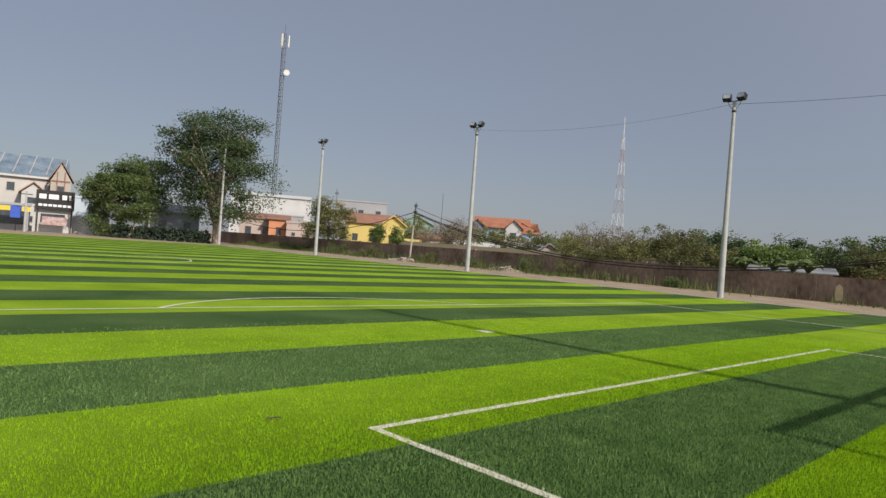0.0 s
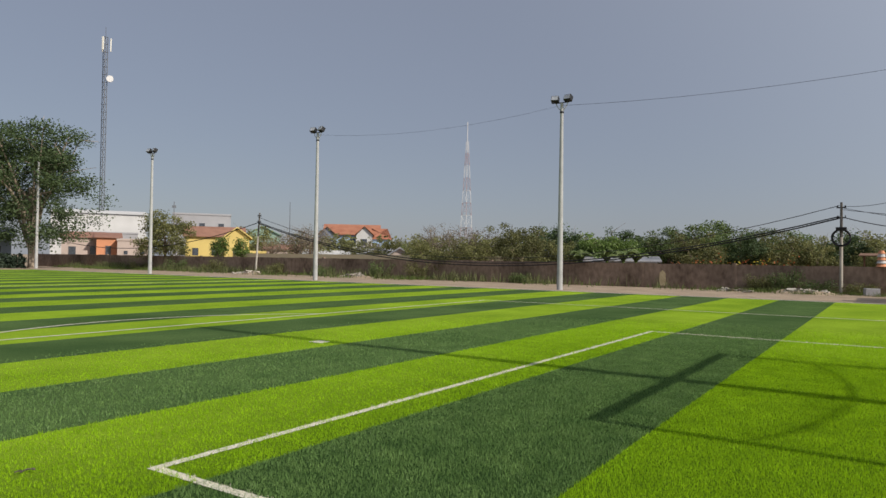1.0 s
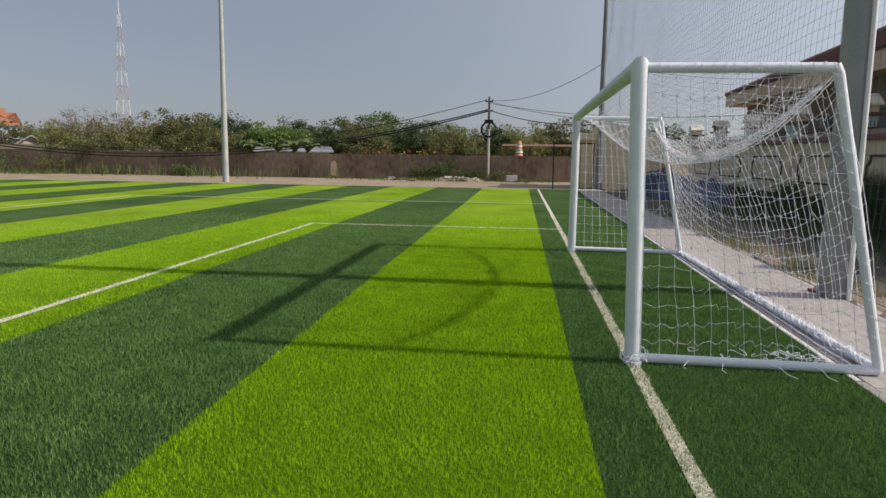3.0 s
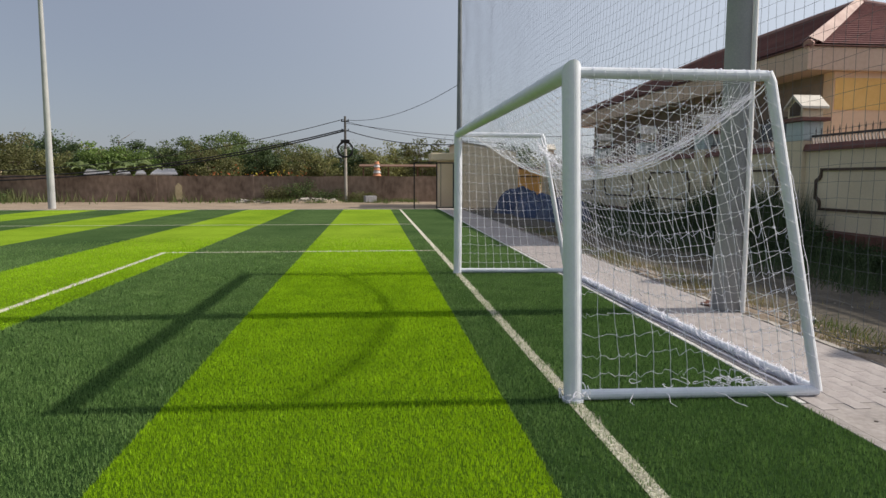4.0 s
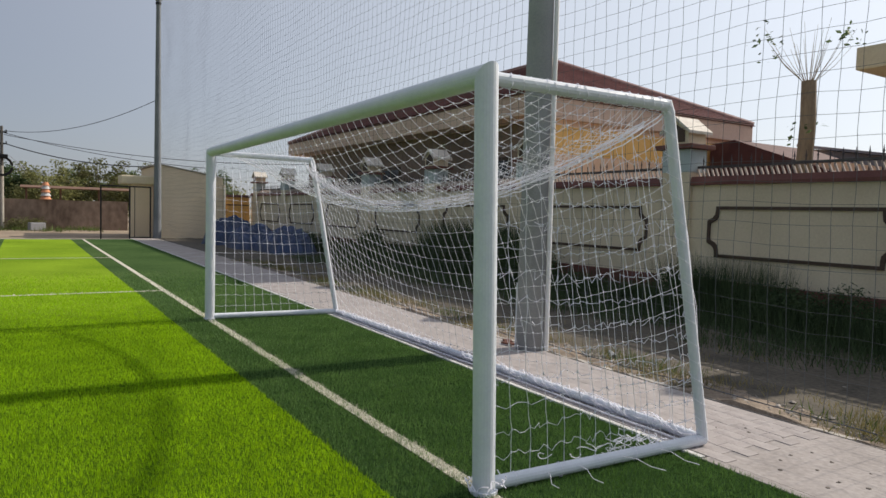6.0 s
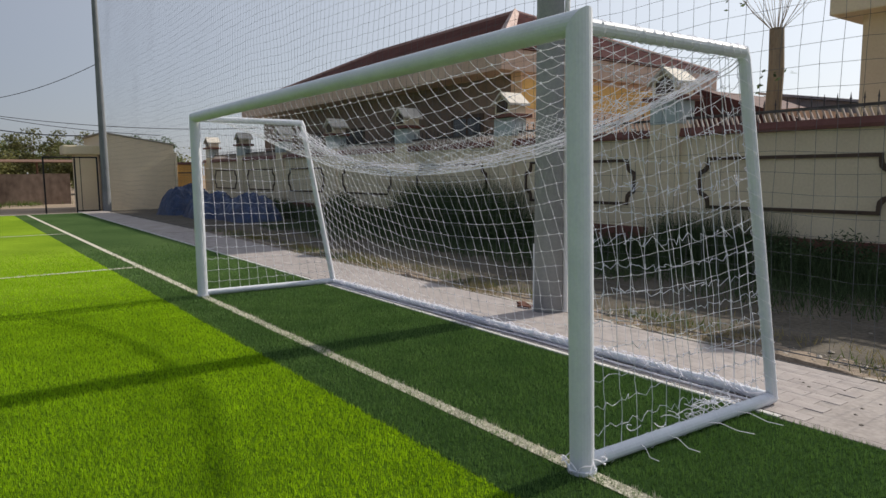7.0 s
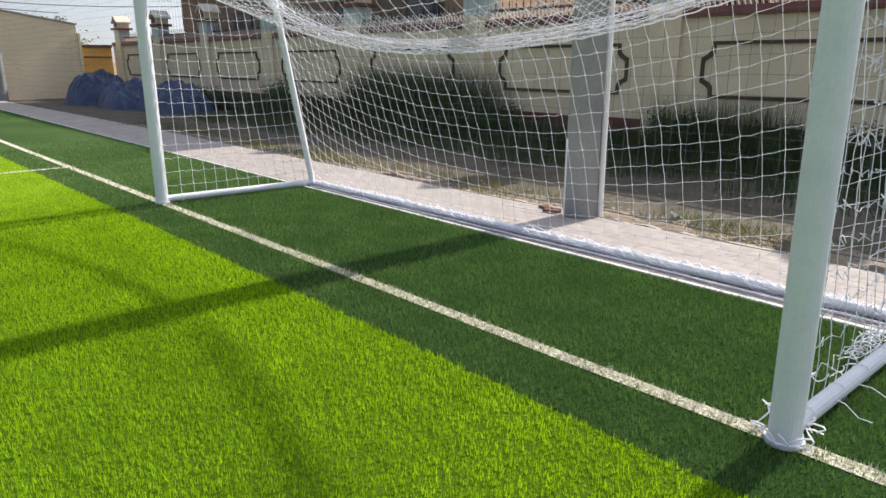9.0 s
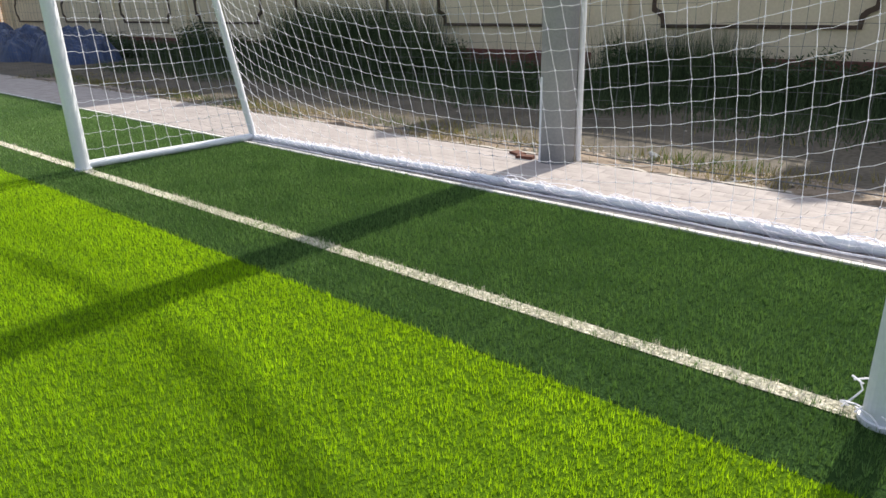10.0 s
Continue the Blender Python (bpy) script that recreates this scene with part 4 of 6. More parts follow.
def town_house(label, m, w, dp, h, wall, roof="flat", roofmat=None, rise=1.5, rows=1, cols=2, door=False, win=(0.9, 1.1), name="house", over=0.35):
    t = thing(name, label, "building", m)
    part("wall", MB().box((-w / 2, 0, 0), (w / 2, dp, h)), wall, t)
    if roof == "flat":
        part("parapet", MB().box((-w / 2 - 0.1, -0.1, h + 0.002), (w / 2 + 0.1, dp + 0.1, h + 0.3)), wall, t, bevel=0.03)
    elif roof == "gable":
        part("roof", MB().prism([(-over, h + 0.002), (-over, h + 0.1), (dp / 2, h + rise), (dp + over, h + 0.1), (dp + over, h + 0.002)], -w / 2 - over, w / 2 + over, "x"), roofmat, t)
    elif roof == "front_gable":
        part("gable", MB().prism([(-w / 2, h + 0.002), (w / 2, h + 0.002), (0, h + rise - 0.15)], 0, dp, "y"), wall, t)
        r = MB().prism([(-w / 2 - over, h - 0.1), (0, h + rise - 0.1), (0, h + rise + 0.05), (-w / 2 - over, h + 0.05)], -over, dp + over, "y")
        r.prism([(0, h + rise - 0.1), (w / 2 + over, h - 0.1), (w / 2 + over, h + 0.05), (0, h + rise + 0.05)], -over, dp + over, "y")
        part("roof", r, roofmat, t)
    elif roof == "hip":
        a, b, c, d = -w / 2 - over, w / 2 + over, -over, dp + over
        q = (d - c) / 2
        part("roof", MB().add([(a, c, h), (b, c, h), (b, d, h), (a, d, h), (a + q, c + q, h + rise), (b - q, c + q, h + rise)],
                              [(0, 1, 5, 4), (1, 2, 5), (2, 3, 4, 5), (3, 0, 4), (3, 2, 1, 0)]), roofmat, t)
    elif roof == "shed":
        part("roof", MB().prism([(-over, h), (-over, h + 0.08), (dp, h + rise), (dp, h + rise - 0.08)], -w / 2 - over, w / 2 + over, "x"), roofmat, t)
    for r in range(rows):
        for c in range(cols):
            x = -w / 2 + w * (c + 0.5) / cols
            z = (h / rows) * (r + 0.5) - win[1] / 2 + 0.2
            wd = part("window", MB().box((x - win[0] / 2 - 0.08, -0.05, z - 0.08), (x + win[0] / 2 + 0.08, -0.003, z + win[1] + 0.08)), wall, t)
            part("pane", MB().box((x - win[0] / 2, -0.06, z), (x + win[0] / 2, -0.052, z + win[1])), GLASS, wd)
    return t


# shops at the far left corner
tw_ = town_house("three-storey white townhouse with a blue sheet roof", face(106, 78.7), 13, 9, 7.2, plaster("town_offwhite", (0.50, 0.48, 0.46)), "gable", SHEET_BLUE, 3.0, 2, 3)
th = town_house("tall narrow house front with a timber-edged gable", face(104.5, 75.6), 2.4, 5, 6.8, plaster("town_taupe", (0.42, 0.37, 0.33)), "front_gable", TILE_BRN, 2.6, 2, 1, win=(1.0, 1.6))
town_house("pale blue single-storey building beside the shop", face(99, 73.5), 4.2, 6, 4.6, plaster("town_pale_blue", (0.50, 0.57, 0.66)), "flat", None, 0, 1, 1, win=(0.7, 2.0))
town_house("low white shop front under the black sign", face(95.5, 76.0), 4.2, 4, 3.0, TOWN_WHITE, "flat", None, 0, 1, 1, win=(2.6, 1.1), name="shop")
town_house("low shop with a dark open front", face(97, 78.6), 4.0, 4, 3.0, TOWN_GREY, "flat", None, 0, 1, 1, win=(3.2, 2.0), name="shop")
town_house("white gabled balcony front of the townhouse", face(103.6, 77.3), 2.6, 2.0, 4.9, TOWN_WHITE, "front_gable", TILE_BRN, 1.4, 2, 1, win=(1.4, 0.8))
for k in range(7):
    x = -5.6 + k * 1.9
    part("roof_batten", MB().tube([(x, -0.42, 7.40), (x + 0.9, 4.45, 10.26)], 0.09, 5), TOWN_GREY, tw_)
part("cornice", MB().box((-6.7, -0.5, 6.9), (6.7, -0.062, 7.18)), TOWN_WHITE, tw_, bevel=0.03)
for q in (-0.45, 0.45):
    part("timber", MB().box((q - 0.06, -0.12, 3.6), (q + 0.06, -0.02, 8.0)), TILE_BRN, th)
part("timber", MB().box((-1.1, -0.12, 6.7), (1.1, -0.022, 6.85)), TILE_BRN, th)
sp_ = thing("utility_pole", "weathered concrete utility pole before the shops", "pole", face(90, 77.75))
part("shaft", MB().tube([(0, 0, 0), (0, 0, 4.6)], 0.13, 8, True, 0.09), POLE, sp_)
part("cross_arm", MB().box((-0.6, -0.05, 4.2), (0.6, 0.05, 4.3)), DARK_METAL, sp_)
sign = thing("shop_sign", "black signboard with white lettering on the shop roof", "sign", pose(*off(95, 75.9), -0.06, 0, 0, -14.1))
part("board", MB().box((-2.05, -0.1, 2.75), (2.05, 0.1, 5.1)), mat("sign_black", (0.018, 0.016, 0.016), (0.03, 0.028, 0.028), 2, 0.5), sign, bevel=0.02)
for x in (-1.8, 1.8):
    part("leg", MB().tube([(x, 0, 0), (x, 0, 2.76)], 0.06, 8), DARK_METAL, sign)
for k, (x, w) in enumerate(((-1.35, 0.75), (-0.2, 1.05), (0.95, 0.5), (1.55, 0.2))):
    part("writing_bar", MB().box((x - w / 2, -0.13, 4.05), (x + w / 2, -0.102, 4.62)), WHITE, sign)
for k in range(7):
    part("writing_bar", MB().box((-1.75 + k * 0.51, -0.13, 3.15), (-1.75 + k * 0.51 + 0.4, -0.102, 3.42)), WHITE, sign)
part("poster", MB().box((-1.3, -0.9, 0.9), (1.3, -0.87, 1.9)), mat("poster_red", (0.28, 0.13, 0.12), (0.48, 0.41, 0.41), 2.5, 0.6), sign)
fence = thing("white_fence", "white panelled fence beside the shop", "fence", face(96.5, 73.5))
for k in range(8):
    part("panel", MB().box((-2.1 + k * 0.53, 0, 0), (-2.1 + k * 0.53 + 0.5, 0.06, 2.1)), TOWN_WHITE, fence, bevel=0.01)
aw = thing("awning", "yellow shop awning on thin posts", "awning", face(95, 78.4))
part("canopy", MB().prism([(-1.5, 2.3), (0.2, 2.8), (0.2, 2.86), (-1.5, 2.36)], -1.6, 1.6, "x"), mat("awning_yellow", (0.55, 0.42, 0.04), (0.68, 0.55, 0.08), 2, 0.7), aw)
for x in (-1.5, 1.5):
    part("post", MB().tube([(x, -1.3, 0), (x, -1.3, 2.4)], 0.04, 6), DARK_METAL, aw)
bs_ = thing("blue_sign", "small blue roadside sign on a post", "sign", face(92, 78.3))
part("board", MB().box((-0.6, -0.03, 1.5), (0.5, 0.03, 2.9)), mat("sign_blue", (0.03, 0.07, 0.36), (0.05, 0.11, 0.45), 2, 0.5), bs_)
part("post", MB().tube([(0, 0.06, 0), (0, 0.06, 2.85)], 0.05, 6), DARK_METAL, bs_)
town_house("grey house with a sheet roof behind the trees", face(96, 67.6), 6, 6, 3.6, plaster("town_slate", (0.28, 0.32, 0.38)), "gable", TIN, 1.2, 1, 2)
town_house("long white hall behind the low houses", face(142, 60.2), 16, 10, 9.4, TOWN_WHITE, "shed", TOWN_WHITE, 1.2, 1, 2, win=(1, 1))
town_house("low grey block before the white hall", face(132, 59.3), 8, 6, 5.4, TOWN_GREY, "flat", None, 0, 1, 2)
town_house("low pinkish house with a brown sheet roof", face(106, 61.3), 5.2, 6, 4.0, TOWN_PINK, "shed", TILE_BRN, 1.0, 1, 2)
town_house("low orange house with a brown roof", face(104, 59.6), 2.9, 6, 4.0, TOWN_ORG, "shed", TILE_BRN, 0.9, 1, 1, win=(0.7, 1.4))
town_house("low beige house with small windows", face(102, 57.8), 4.2, 5, 3.6, TOWN_PINK, "flat", None, 0, 1, 2, win=(0.5, 0.5))
town_house("grey and white flat-roofed house", face(121, 52.9), 9.2, 8, 8.6, TOWN_GREY, "flat", None, 0, 2, 3, win=(0.9, 1.2))
town_house("small white rooftop room", face(122, 54.3), 2.4, 4, 6.6, TOWN_WHITE, "flat", None, 0, 2, 1)
town_house("bright yellow house with a brown gabled roof", face(86, 51.9), 6.6, 7, 4.0, TOWN_YEL, "gable", TILE_BRN, 1.4, 1, 3, win=(0.7, 0.9))
town_house("yellow side wing with a gabled front", face(84.5, 50.2), 2.8, 6, 3.9, TOWN_YEL, "front_gable", TOWN_YEL, 1.3, 1, 1)
town_house("low yellow flat-roofed outhouse", face(82, 49.0), 3.0, 4, 2.1, TOWN_YEL, "flat", None, 0, 1, 1, win=(0.4, 0.5))
town_house("mint green house with a low gable", face(112, 48.2), 5.4, 6, 5.2, TOWN_GRN, "front_gable", TOWN_GRN, 1.5, 1, 2)
town_house("low pinkish shed beside the green house", face(92, 46.6), 4.4, 5, 2.7, TOWN_PINK, "shed", TILE_BRN, 0.8, 1, 2)
town_house("two-storey blue house with a long orange tile roof", face(113, 40.9), 8.6, 7, 5.6, TOWN_BLUE, "gable", TILE_ORG, 1.9, 2, 5, win=(0.8, 1.0), over=0.5)
town_house("slate-blue gabled end of the tiled house", face(112, 43.0), 3.2, 5, 5.2, plaster("town_slate_blue", (0.20, 0.23, 0.30)), "front_gable", TILE_BRN, 1.7, 2, 1)
pc = town_house("white gabled porch with orange tiles and a balcony", face(110.5, 39.9), 2.6, 4, 5.5, TOWN_WHITE, "front_gable", TILE_ORG, 1.5, 2, 1)
part("balcony", MB().box((-2.6, -1.1, 2.7), (2.6, -0.06, 3.5)), TOWN_WHITE, pc, bevel=0.04)
town_house("lower orange-roofed side wing of the blue house", face(111.5, 38.6), 3.4, 6, 4.9, TOWN_BLUE, "hip", TILE_ORG, 1.9, 2, 2, win=(0.8, 0.9))
town_house("low tin-roofed shed before the blue house", face(80, 38.2), 6.0, 5, 2.1, TOWN_GREY, "shed", TIN, 0.9, 1, 2)
town_house("small pink gabled shed", face(76, 36.9), 2.2, 3, 2.1, TOWN_PINK, "front_gable", TIN, 0.9, 1, 1, win=(0.4, 0.5))
town_house("low white-roofed shed behind the wall", face(84, 42.6), 7.0, 5, 2.0, TOWN_GRN, "shed", TOWN_WHITE, 0.8, 1, 2)
town_house("small peach hut behind bare trees", face(70, 33.4), 1.8, 3, 2.5, PEACH, "shed", TIN, 0.4, 1, 1, win=(0.4, 0.4))
town_house("long white low building among the trees", face(98, 27.0), 12, 5, 3.9, TOWN_WHITE, "flat", None, 0, 1, 6, win=(0.6, 0.8))
town_house("small cream shed among the trees", face(66, 28.4), 3.4, 4, 2.3, plaster("town_straw", (0.62, 0.60, 0.40)), "flat", None, 0, 1, 2, win=(0.4, 0.5))
town_house("small white hut among the trees", face(64, 23.8), 1.3, 3, 2.4, TOWN_WHITE, "shed", TOWN_WHITE, 0.5, 1, 1, win=(0.4, 0.5))
town_house("low grey-roofed shed just behind the wall", face(56, 18.4), 5.4, 4, 1.75, TOWN_GREY, "shed", TIN, 0.5, 1, 2, win=(0.4, 0.4))


def banana_plant(m, seed):
    """A short soft trunk with long arching torn leaves."""
    rng = np.random.default_rng(seed)
    t = thing("banana_plant", "bright green banana plant with arching leaves behind the wall", "plant", m, "banana plants behind the wall")
    part("trunk", MB().tube([(0, 0, 0), (0.03, 0, 1.0), (0, 0, 1.9)], 0.13, 8, True, 0.08), LEAF[3], t)
    for k in range(10):
        a, L, up = k * 2.4, rng.uniform(1.3, 1.9), rng.uniform(0.7, 1.5)
        v, f = [], []
        for i in range(7):
            u = i / 6
            r, z, w = L * 0.75 * u, 1.85 + up * u * L * (1.25 - u), 0.26 * math.sin(math.pi * min(1, u + 0.12)) + 0.02
            for q in (-1, 0, 1):
                v.append((r * math.cos(a) - q * w * math.sin(a), r * math.sin(a) + q * w * math.cos(a), z - 0.10 * abs(q)))
        for i in range(6):
            f += [(i * 3, i * 3 + 1, i * 3 + 4, i * 3 + 3), (i * 3 + 1, i * 3 + 2, i * 3 + 5, i * 3 + 4)]
        part("leaf", MB().add(v, f), LEAF[0], t)
    return t


bp_ = banana_plant(face(53.5, 18.3), 1)
for d, b in ((54.5, 17.3), (55, 19.6), (57, 21.8)):
    copy_thing(bp_, face(d, b, 70 * b))
cw = thing("wall_cream", "low cream boundary wall behind the brown one", "wall", pose(44.0, 0, 0), kind="structure")
part("body", MB().box((0, 26, -0.06), (0.2, 62, 2.0)), plaster("town_cream", (0.62, 0.52, 0.34)), cw)


def lattice_mast(label, d, b, top, w0, w1, step, mats, leg, guy=False):
    t = thing("lattice_mast", label, "mast", face(d, b))
    n = int(top / step)
    cor = [(math.cos(a), math.sin(a)) for a in (0.5, 0.5 + 2.094, 0.5 + 4.189)]

    def at(k, z):
        w = w0 + (w1 - w0) * z / top
        return (cor[k][0] * w / 2, cor[k][1] * w / 2, z)
    for s in range(n):
        mb = MB()
        z0, z1 = top * s / n, top * (s + 1) / n
        for k in range(3):
            mb.tube([at(k, z0), at(k, z1)], leg, 4, False)
            mb.tube([at(k, z0), at((k + 1) % 3, z1)], leg * 0.45, 3, False)
            if w0 > 3:
                mb.tube([at((k + 1) % 3, z0), at(k, z1)], leg * 0.45, 3, False)
            mb.tube([at(k, z1), at((k + 1) % 3, z1)], leg * 0.6, 3, False)
        tagged(part("section", mb, mats[s % len(mats)], t), kind="stuff")
    return t


MAST_R, MAST_W = mat("mast_red", (0.30, 0.20, 0.19), (0.38, 0.27, 0.26), 2, 0.6), mat("mast_white", (0.50, 0.50, 0.50), (0.64, 0.64, 0.64), 2, 0.6)
STEEL = mat("galvanised", (0.10, 0.11, 0.125), (0.18, 0.19, 0.21), 2, 0.5, 0.5)
m2 = lattice_mast("tall tapering red and white lattice radio mast", 250, 31.3, 46, 6.4, 0.9, 4.5, [MAST_R, MAST_W], 0.075)
part("antenna", MB().tube([(0, 0, 46), (0, 0, 53)], 0.12, 6), MAST_W, m2)
m1 = lattice_mast("slender grey telecom mast with panel antennas at its top", 150, 60.1, 45.0, 0.95, 0.95, 1.5, [STEEL], 0.075)
for a in range(3):
    part("panel_antenna", MB().box((-0.17, -0.1, 0), (0.17, 0.1, 2.6)), mat("antenna_white", (0.6, 0.58, 0.5), (0.75, 0.73, 0.66), 2, 0.5), m1, "cream panel antenna", bevel=0.03, m=pose(0.95 * math.cos(a * 2.094), 0.95 * math.sin(a * 2.094), 42.2, 0, 0, a * 120 + 90))
part("dish", MB().tube([(0.9, -0.5, 36.6), (0.9, -0.85, 36.6)], 0.65, 14), MAST_W, m1, "round white dish")
part("rod", MB().tube([(0, 0, 45), (0, 0, 47)], 0.05, 5), STEEL, m1)
pm = thing("antenna_pole", "thin distant antenna pole", "mast", face(120, 46.05))
part("pole", MB().tube([(0, 0, 0), (0, 0, 11.3)], 0.09, 6, True, 0.05), STEEL, pm)
pm2 = thing("roof_antenna", "small antenna on a house roof", "mast", face(120, 55.0))
part("pole", MB().tube([(0, 0, 0), (0, 0, 10.6)], 0.06, 6), STEEL, pm2)
part("head", MB().box((-0.3, -0.1, 9.6), (0.3, 0.1, 10.0)), STEEL, pm2)

# ---- utility poles and cables ----
BLACK = mat("black_rubber", (0.010, 0.010, 0.011), (0.022, 0.022, 0.024), 6, 0.6)
OLDPOLE = mat("weathered_pole", (0.30, 0.28, 0.24), (0.44, 0.41, 0.36), 2, 0.9, bump=0.2)


def utility_pole(m, h, label, coil):
    p = thing("utility_pole", label, "pole", m)
    part("shaft", MB().tube([(0, 0, 0), (0, 0, h * 0.62)], 0.10, 10, True, 0.085), OLDPOLE, p)
    part("upper_shaft", MB().tube([(0, 0, h * 0.62), (0, 0, h)], 0.086, 10, True, 0.07), mat("dark_pole", (0.07, 0.065, 0.06), (0.13, 0.12, 0.11), 3, 0.9), p)
    for z in (h - 0.35, h - 0.95):
        part("arm", MB().box((-0.06, -0.25, z), (0.06, 0.25, z + 0.07)), DARK_METAL, p)
        for s in (-0.2, 0.2):
            part("insulator", MB().tube([(0, s, z + 0.07), (0, s, z + 0.17)], 0.03, 6), BLACK, p)
    if coil:
        for r, dx in ((0.48, -0.14), (0.44, -0.17), (0.50, -0.20)):
            part("cable_coil", MB().tube([(dx, r * math.cos(a), 3.35 + r * math.sin(a)) for a in [i * math.pi / 14 for i in range(29)]], 0.032, 6, False), BLACK, p, "coil of black cable")
        part("junction_box", MB().box((-0.24, -0.28, 3.78), (0.0, 0.28, 3.98)), BLACK, p, bevel=0.03)
    return p


utility_pole(pose(39.9, 3.0, -0.06, 0, -1.2, 0), 5.45, "weathered utility pole with a coil of black cable", True)
utility_pole(pose(39.6, 53.3, -0.06, 2, 2, 0), 6.1, "leaning weathered utility pole by the old wall", False)


def cable(a, b, sag, r, label="thin black overhead cable"):
    a, b = Vector(a), Vector(b)
    mid = (a + b) / 2
    pts = [tuple(a.lerp(b, i / 24) - mid - Vector((0, 0, sag * 4 * (i / 24) * (1 - i / 24)))) for i in range(25)]
    c = tagged(part("cable", MB().tube(pts, r, 5), BLACK, m=pose(*mid)), label, "cable", "overhead cables")
    return c


for z0, z1, sg, r in ((5.2, 5.6, 3.6, 0.022), (4.55, 5.1, 3.4, 0.04), (4.45, 5.0, 3.5, 0.045)):
    cable((39.85, 3.1, z0), (39.7, 53.2, z1), sg, r)
cable((39.85, 2.9, 5.15), (29.3, -3.0, 6.1), 0.55, 0.014)
cable((39.85, 2.9, 5.05), (30.2, -5.5, 3.25), 0.25, 0.014)
cable((39.85, 2.9, 4.5), (33.5, -3.3, 3.35), 0.30, 0.026)
cable((39.85, 2.9, 4.95), (31, -12, 3.9), 0.5, 0.016)
cable((29.55, 16.4, 10.6), (29.2, -2.9, 10.6), 0.35, 0.009, "thin cable strung between the floodlight poles")
cable((29.55, 35.5, 10.6), (29.55, 16.5, 10.6), 0.6, 0.006, "thin cable strung between the floodlight poles")
cable((39.6, 53.2, 5.0), (37.5, 92, 4.2), 2.2, 0.04)

# ---- gate and odds and ends at the corner ----
gate = thing("metal_gate", "open black steel gate frame at the pitch corner", "gate", pose(29.25, -1.75, -0.05))
for y in (-0.95, -0.12, 1.0):
    part("upright", MB().box((-0.03, y - 0.03, 0), (0.03, y + 0.03, 2.25)), DARK_METAL, gate, bevel=0.004)
part("top_rail", MB().box((-0.03, -0.98, 2.252), (0.03, 1.03, 2.31)), DARK_METAL, gate, bevel=0.004)
part("low_rail", MB().box((-0.02, -0.92, 0.06), (0.02, -0.15, 0.11)), DARK_METAL, gate)
part("bar", MB().tube([(0, -0.32, 0.1), (0, -0.32, 2.25)], 0.014, 6), DARK_METAL, gate)
gp = thing("gate_pillar", "pale grey cement gate pillar with a flat cap", "pillar", pose(31.5, -2.6, -0.06))
part("shaft", MB().box((-0.35, -0.45, 0), (0.35, 0.45, 2.45)), BEIGE, gp, bevel=0.02)
part("cap", MB().box((-0.55, -0.85, 2.452), (0.55, 0.9, 2.85)), CREAM, gp, bevel=0.06)
RUST = mat("rust_sheet", (0.11, 0.06, 0.038), (0.20, 0.11, 0.065), 1.5, 0.8, bscale=12)
shed = thing("open_shed", "open shed with a rusty sheet roof on thin posts", "shed", pose(42.6, -0.2, -0.06))
part("roof", MB().prism([(-0.3, 2.30), (3.2, 2.50), (3.2, 2.55), (-0.3, 2.35)], -4.0, 2.4, "y"), RUST, shed)
for y in (-3.6, -1.6, 0.4, 2.1):
    part("post", MB().tube([(0, y, 0), (0, y, 2.32)], 0.06, 8), RUST, shed)
jar = thing("stacked_planter", "stacked white and orange striped garden ornament on the wall", "ornament", pose(40.49, 1.0, 1.62))
for k in range(5):
    part("tier", MB().tube([(0, 0, k * 0.19), (0, 0, k * 0.19 + 0.07), (0, 0, k * 0.19 + 0.18)], 0.30 - k * 0.025, 14, True, 0.20 - k * 0.02), TOWN_WHITE if k % 2 else TOWN_ORG, jar, smooth=False)
ws = thing("white_block", "pale concrete block lying on the rubble", "block", pose(38.6, 1.45, -0.03, 0, 0, 15))
part("body", MB().box((-0.25, -0.36, 0), (0.25, 0.36, 0.40)), TOWN_GREY, ws, bevel=0.03)


RUBBLE = mat("rubble_stone", (0.22, 0.19, 0.16), (0.48, 0.44, 0.39), 1.5, 0.95)


